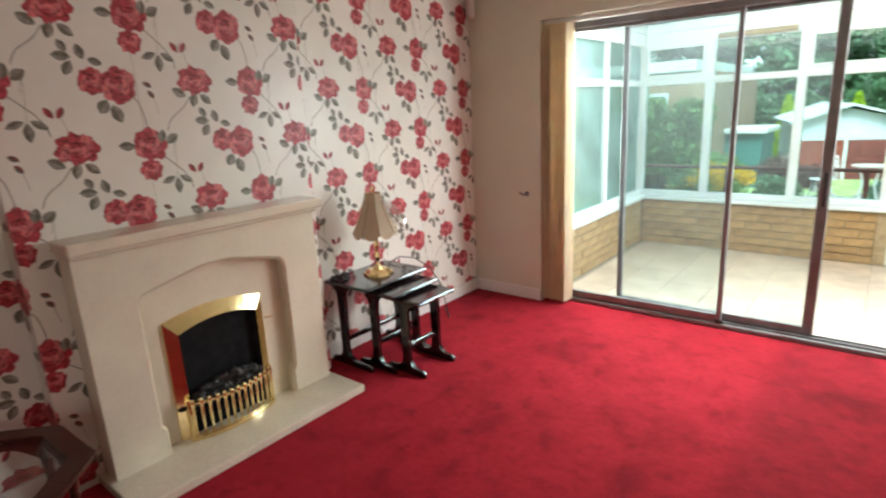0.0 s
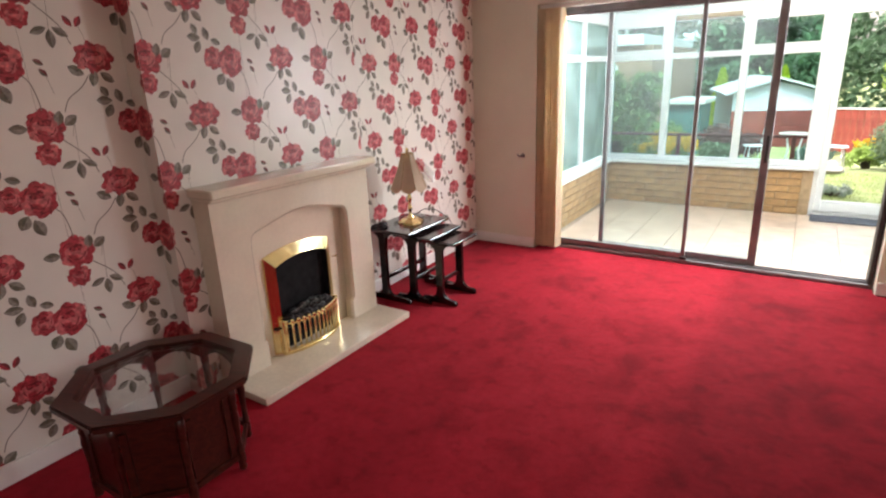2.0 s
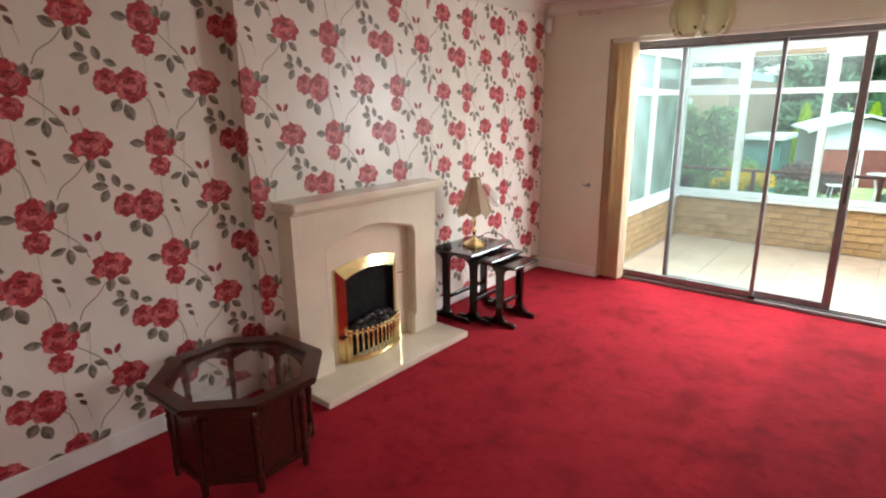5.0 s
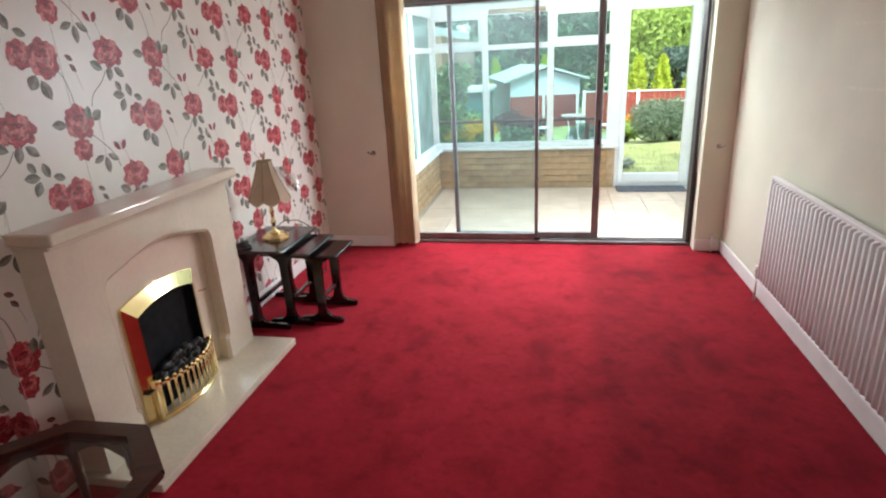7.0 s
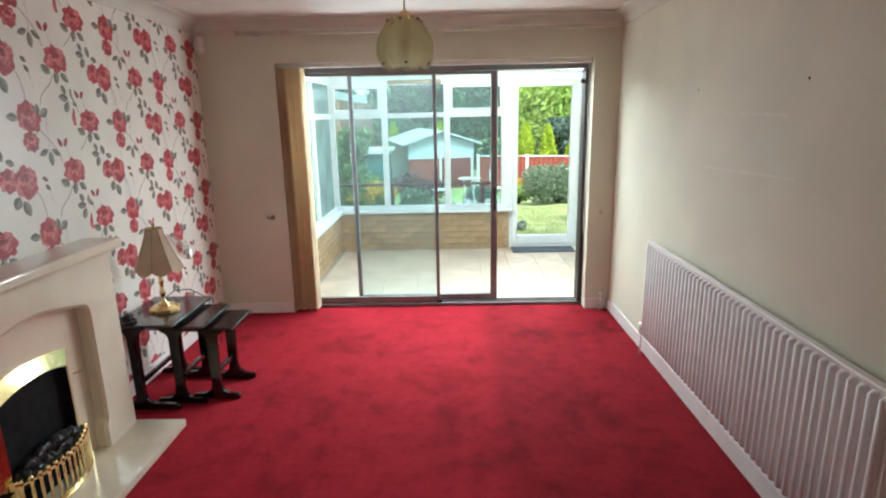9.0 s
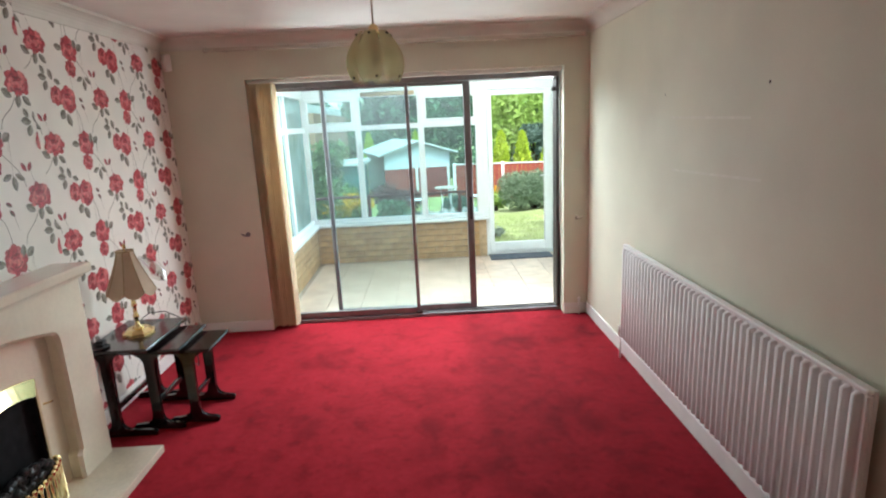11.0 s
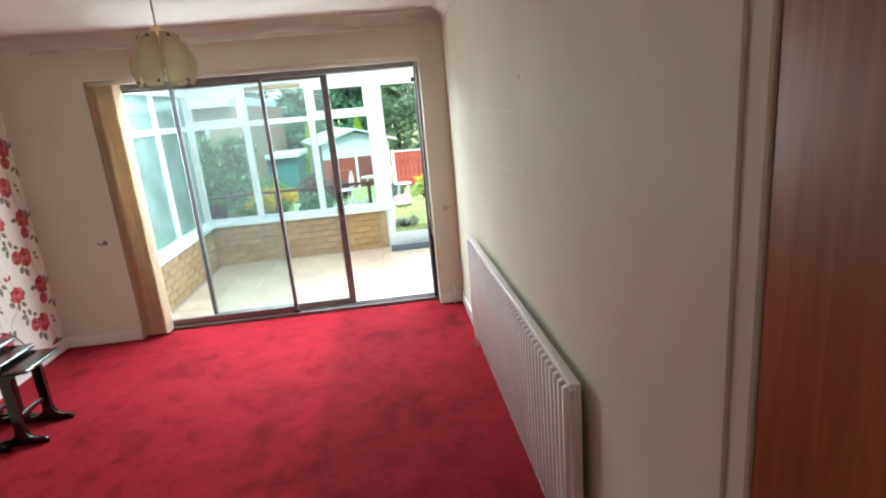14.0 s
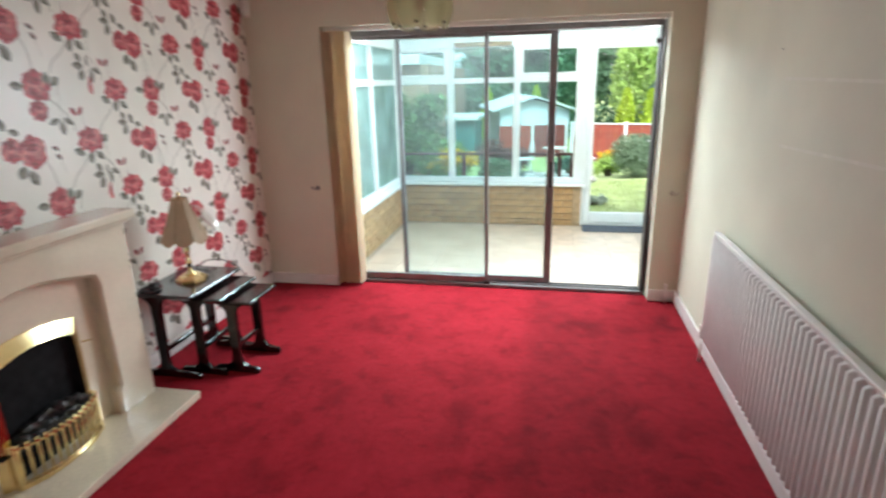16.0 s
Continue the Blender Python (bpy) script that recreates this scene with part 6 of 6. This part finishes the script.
sh = thing("shed", "teal painted shed with a white flat roof", "shed")
sz = gz(-3.6, 20.0) - 0.1
part("body", B(-3.6, -1.75, 19.6, 21.6, sz, 0.40), M_TEAL, sh, "teal painted walls")
part("roof", B(-3.75, -1.62, 19.4, 21.75, 0.40, 0.54, bev=0.02), M_WHITE, sh, "white flat roof")

nh = thing("neighbour_house", "brown brick neighbouring house seen beyond the bushes", "house")
part("wall", B(-9.5, -2.75, 17.0, 24.0, -1.5, 2.18), M_HOUSE, nh)
part("flat_roof", B(-9.7, -2.95, 16.75, 24.2, 2.18, 2.46, bev=0.01), M_WHITE, nh, "flat roof with broad white fascia")
nw = part("window_frame", B(-4.6, -3.7, 16.96, 16.998, 0.75, 1.65), M_WHITE, nh)
part("pane", B(-4.52, -3.78, 16.95, 16.958, 0.83, 1.57), M_DKALU, nw)
fh2 = thing("distant_house", "distant long house with a pale roof among trees", "house")
part("wall", B(-9.0, -3.4, 46.0, 52.0, 0.0, 3.2), M_WHITE, fh2)
bm = prism(bmesh.new(), [(45.6, 3.2), (52.4, 3.2), (49.0, 5.4)], YZ, -9.4, -3.0)
part("roof", bm, M_ROOFFELT, fh2, "pale tiled roof")


def fence_run(x0, y0, x1, y1, h, n, top):
    f = thing("garden_fence", "red stained panel fence with white posts", "fence", "garden fences")
    d = Vector((x1 - x0, y1 - y0, 0))
    ang = math.degrees(math.atan2(d.y, d.x))
    L = d.length
    me = mesh_of("board", B(0.003, L / n - 0.003, -0.012, 0.012, 0, h, bev=0.003), M_REDFENCE)
    for i in range(n):
        t = (i + 0.5) / n
        x, y = x0 + d.x * i / n, y0 + d.y * i / n
        o = new("board", me)
        o.parent = f
        o.matrix_world = pose(x, y, top - h, 0, 0, ang)
    for i in range(int(L / 1.8) + 1):
        x, y = x0 + d.x * min(1, i * 1.8 / L), y0 + d.y * min(1, i * 1.8 / L)
        part("post", B(x - 0.05, x + 0.05, y - 0.07, y + 0.03, top - h - 0.4, top + 0.08, bev=0.008), M_WHITE, f, "white concrete post")
    o = part("capping", B(0, L, -0.05, 0.03, 0, 0.04), M_WHITE, f, "pale capping rail")
    o.matrix_world = pose(x0, y0, top + 0.001, 0, 0, ang)


fence_run(1.55, 20.7, 8.0, 19.2, 1.25, 40, 0.17)
fence_run(8.0, 19.2, 8.3, 10.0, 1.25, 50, 0.17)

# paving, low white wall and pots beyond the railing
pv = thing("paving", "pinkish grey paving slabs on the lower terrace", "paving", kind="structure")
slab = mesh_of("slab", B(-0.285, 0.285, -0.285, 0.285, -0.05, 0.0, bev=0.006), M_SLAB)
for i in range(4):
    for j in range(15):
        x, y = -0.75 + i * 0.60 + 0.35 * ss(9, 18, 9.6 + j * 0.6), 9.5 + j * 0.60
        o = new("slab", slab)
        o.parent = pv
        dzx = (gz(x, y + 0.3) - gz(x, y - 0.3)) / 0.6
        o.matrix_world = pose(x, y, gz(x, y) + 0.045, math.degrees(math.atan(dzx)), 0, 0)
rs = random.Random(5)
for i in range(16):
    bm = bmesh.new()
    bmesh.ops.create_icosphere(bm, subdivisions=2, radius=1.0)
    ph = Vector((rs.uniform(0, 40),) * 3)
    w_, h_ = rs.uniform(0.10, 0.24), rs.uniform(0.07, 0.15)
    for v in bm.verts:
        kk = 1 + 0.35 * noise.noise(v.co * 1.3 + ph)
        v.co = Vector((v.co.x * w_ * kk, v.co.y * w_ * 0.8 * kk, v.co.z * h_ * kk))
    x, y = rs.uniform(0.2, 1.6), rs.uniform(11.2, 15.5)
    o = solid("rockery_stone", bm, M_ROCK, "grey rockery stone at the garden border", "stone", group="rockery stones")
    o.location = (x, y, gz(x, y) + 0.08)
tb = thing("garden_table", "small white metal garden table on the paving", "garden table", at=(0.95, 13.0, gz(0.95, 13.0) + 0.045))
bm = bmesh.new()
lathe(bm, ((0.27, 0.66), (0.28, 0.672), (0.27, 0.684)), n=24)
part("tabletop", bm, M_SLAB, tb)
for a in (45, 135, 225, 315):
    bm = bmesh.new()
    tube(bm, ((0.22 * math.cos(radians(a)), 0.22 * math.sin(radians(a)), 0.0), (0.12 * math.cos(radians(a)), 0.12 * math.sin(radians(a)), 0.35), (0.20 * math.cos(radians(a)), 0.20 * math.sin(radians(a)), 0.665)), 0.014)
    part("leg", bm, M_WHITE, tb)
ch = thing("garden_chair", "white metal garden chair beside the table", "garden chair", "garden chairs", at=(0.25, 13.3, gz(0.25, 13.3) + 0.045), rz=-70)
bm = bmesh.new()
lathe(bm, ((0.20, 0.42), (0.205, 0.43), (0.20, 0.44)), n=20)
part("seat", bm, M_WHITE, ch)
for a in (45, 135, 225, 315):
    bm = bmesh.new()
    tube(bm, ((0.22 * math.cos(radians(a)), 0.22 * math.sin(radians(a)), 0.0), (0.15 * math.cos(radians(a)), 0.15 * math.sin(radians(a)), 0.425)), 0.011)
    part("leg", bm, M_WHITE, ch)
bm = bmesh.new()
tube(bm, [(0.19 * math.cos(radians(a)), 0.18 + 0.02 * math.sin(radians(a)), 0.43 + 0.42 * math.sin(radians(a))) for a in range(0, 181, 15)], 0.011)
bk = part("backrest", bm, M_WHITE, ch)
for x in (-0.1, -0.033, 0.033, 0.1):
    bm = bmesh.new()
    tube(bm, ((x, 0.18, 0.43), (x, 0.195, 0.80 - abs(x) * 0.6)), 0.006)
    part("spindle", bm, M_WHITE, bk)
copy_thing(ch, pose(1.65, 13.2, gz(1.65, 13.2) + 0.045, 0, 0, 80))
# step outside the garden door
solid("door_step", B(1.15, 2.2, CY1 + 0.07, CY1 + 0.32, -0.25, -0.05, bev=0.01), M_SLAB, "grey stone step outside the garden door", "step", "structure")

# ---------- pieces: floor tiles and bricks ----------
TS = 0.333
tile = mesh_of("tile", B(-TS / 2 + 0.002, TS / 2 - 0.002, -TS / 2 + 0.002, TS / 2 - 0.002, -0.006, 0.003, bev=0.0015), M_TILE)
for j in range(6):
    for i in range(10):
        x, y = WX + 0.04 + TS * (i + 0.5), 4.965 + TS * (j + 0.5)
        if x + TS / 2 > CX1 - 0.02 + 0.12:
            continue
        o = new("tile", tile)
        o.parent = floor_2
        o.matrix_world = pose(x, y, 0, 0, 0, 90 * ((i * 7 + j * 3) % 4))

BL, BH, JT = 0.215, 0.065, 0.011
brick = mesh_of("brick", B(-BL / 2, BL / 2, -0.012, 0.012, -BH / 2, BH / 2, bev=0.004), M_BRICK)
halfb = mesh_of("brick", B(-0.0515, 0.0515, -0.012, 0.012, -BH / 2, BH / 2, bev=0.004), M_BRICK)
rb2 = random.Random(8)


def lay(parent, x0, x1, place):
    for c in range(6):
        z = 0.010 + BH / 2 + c * (BH + JT)
        if z + BH / 2 > SILLZ - 0.036:
            continue
        u = x0
        first = c % 2 == 1
        while u < x1 - 0.05:
            w = 0.103 if (first or x1 - u < BL) else BL
            if u + w > x1 + 0.002:
                break
            o = new("brick", halfb if w < 0.2 else brick)
            o.parent = parent
            o.matrix_world = place(u + w / 2, z, rb2.uniform(-0.002, 0.003))
            u += w + JT
            first = False


lay(dw_n, WX + 0.004, 1.232, lambda u, z, d: pose(u, WY + 0.010 - d, z, 0, 0, 0))
lay(dw_w, 5.0, WY - 0.004, lambda u, z, d: pose(WX - 0.010 + d, u, z, 0, 0, 90))
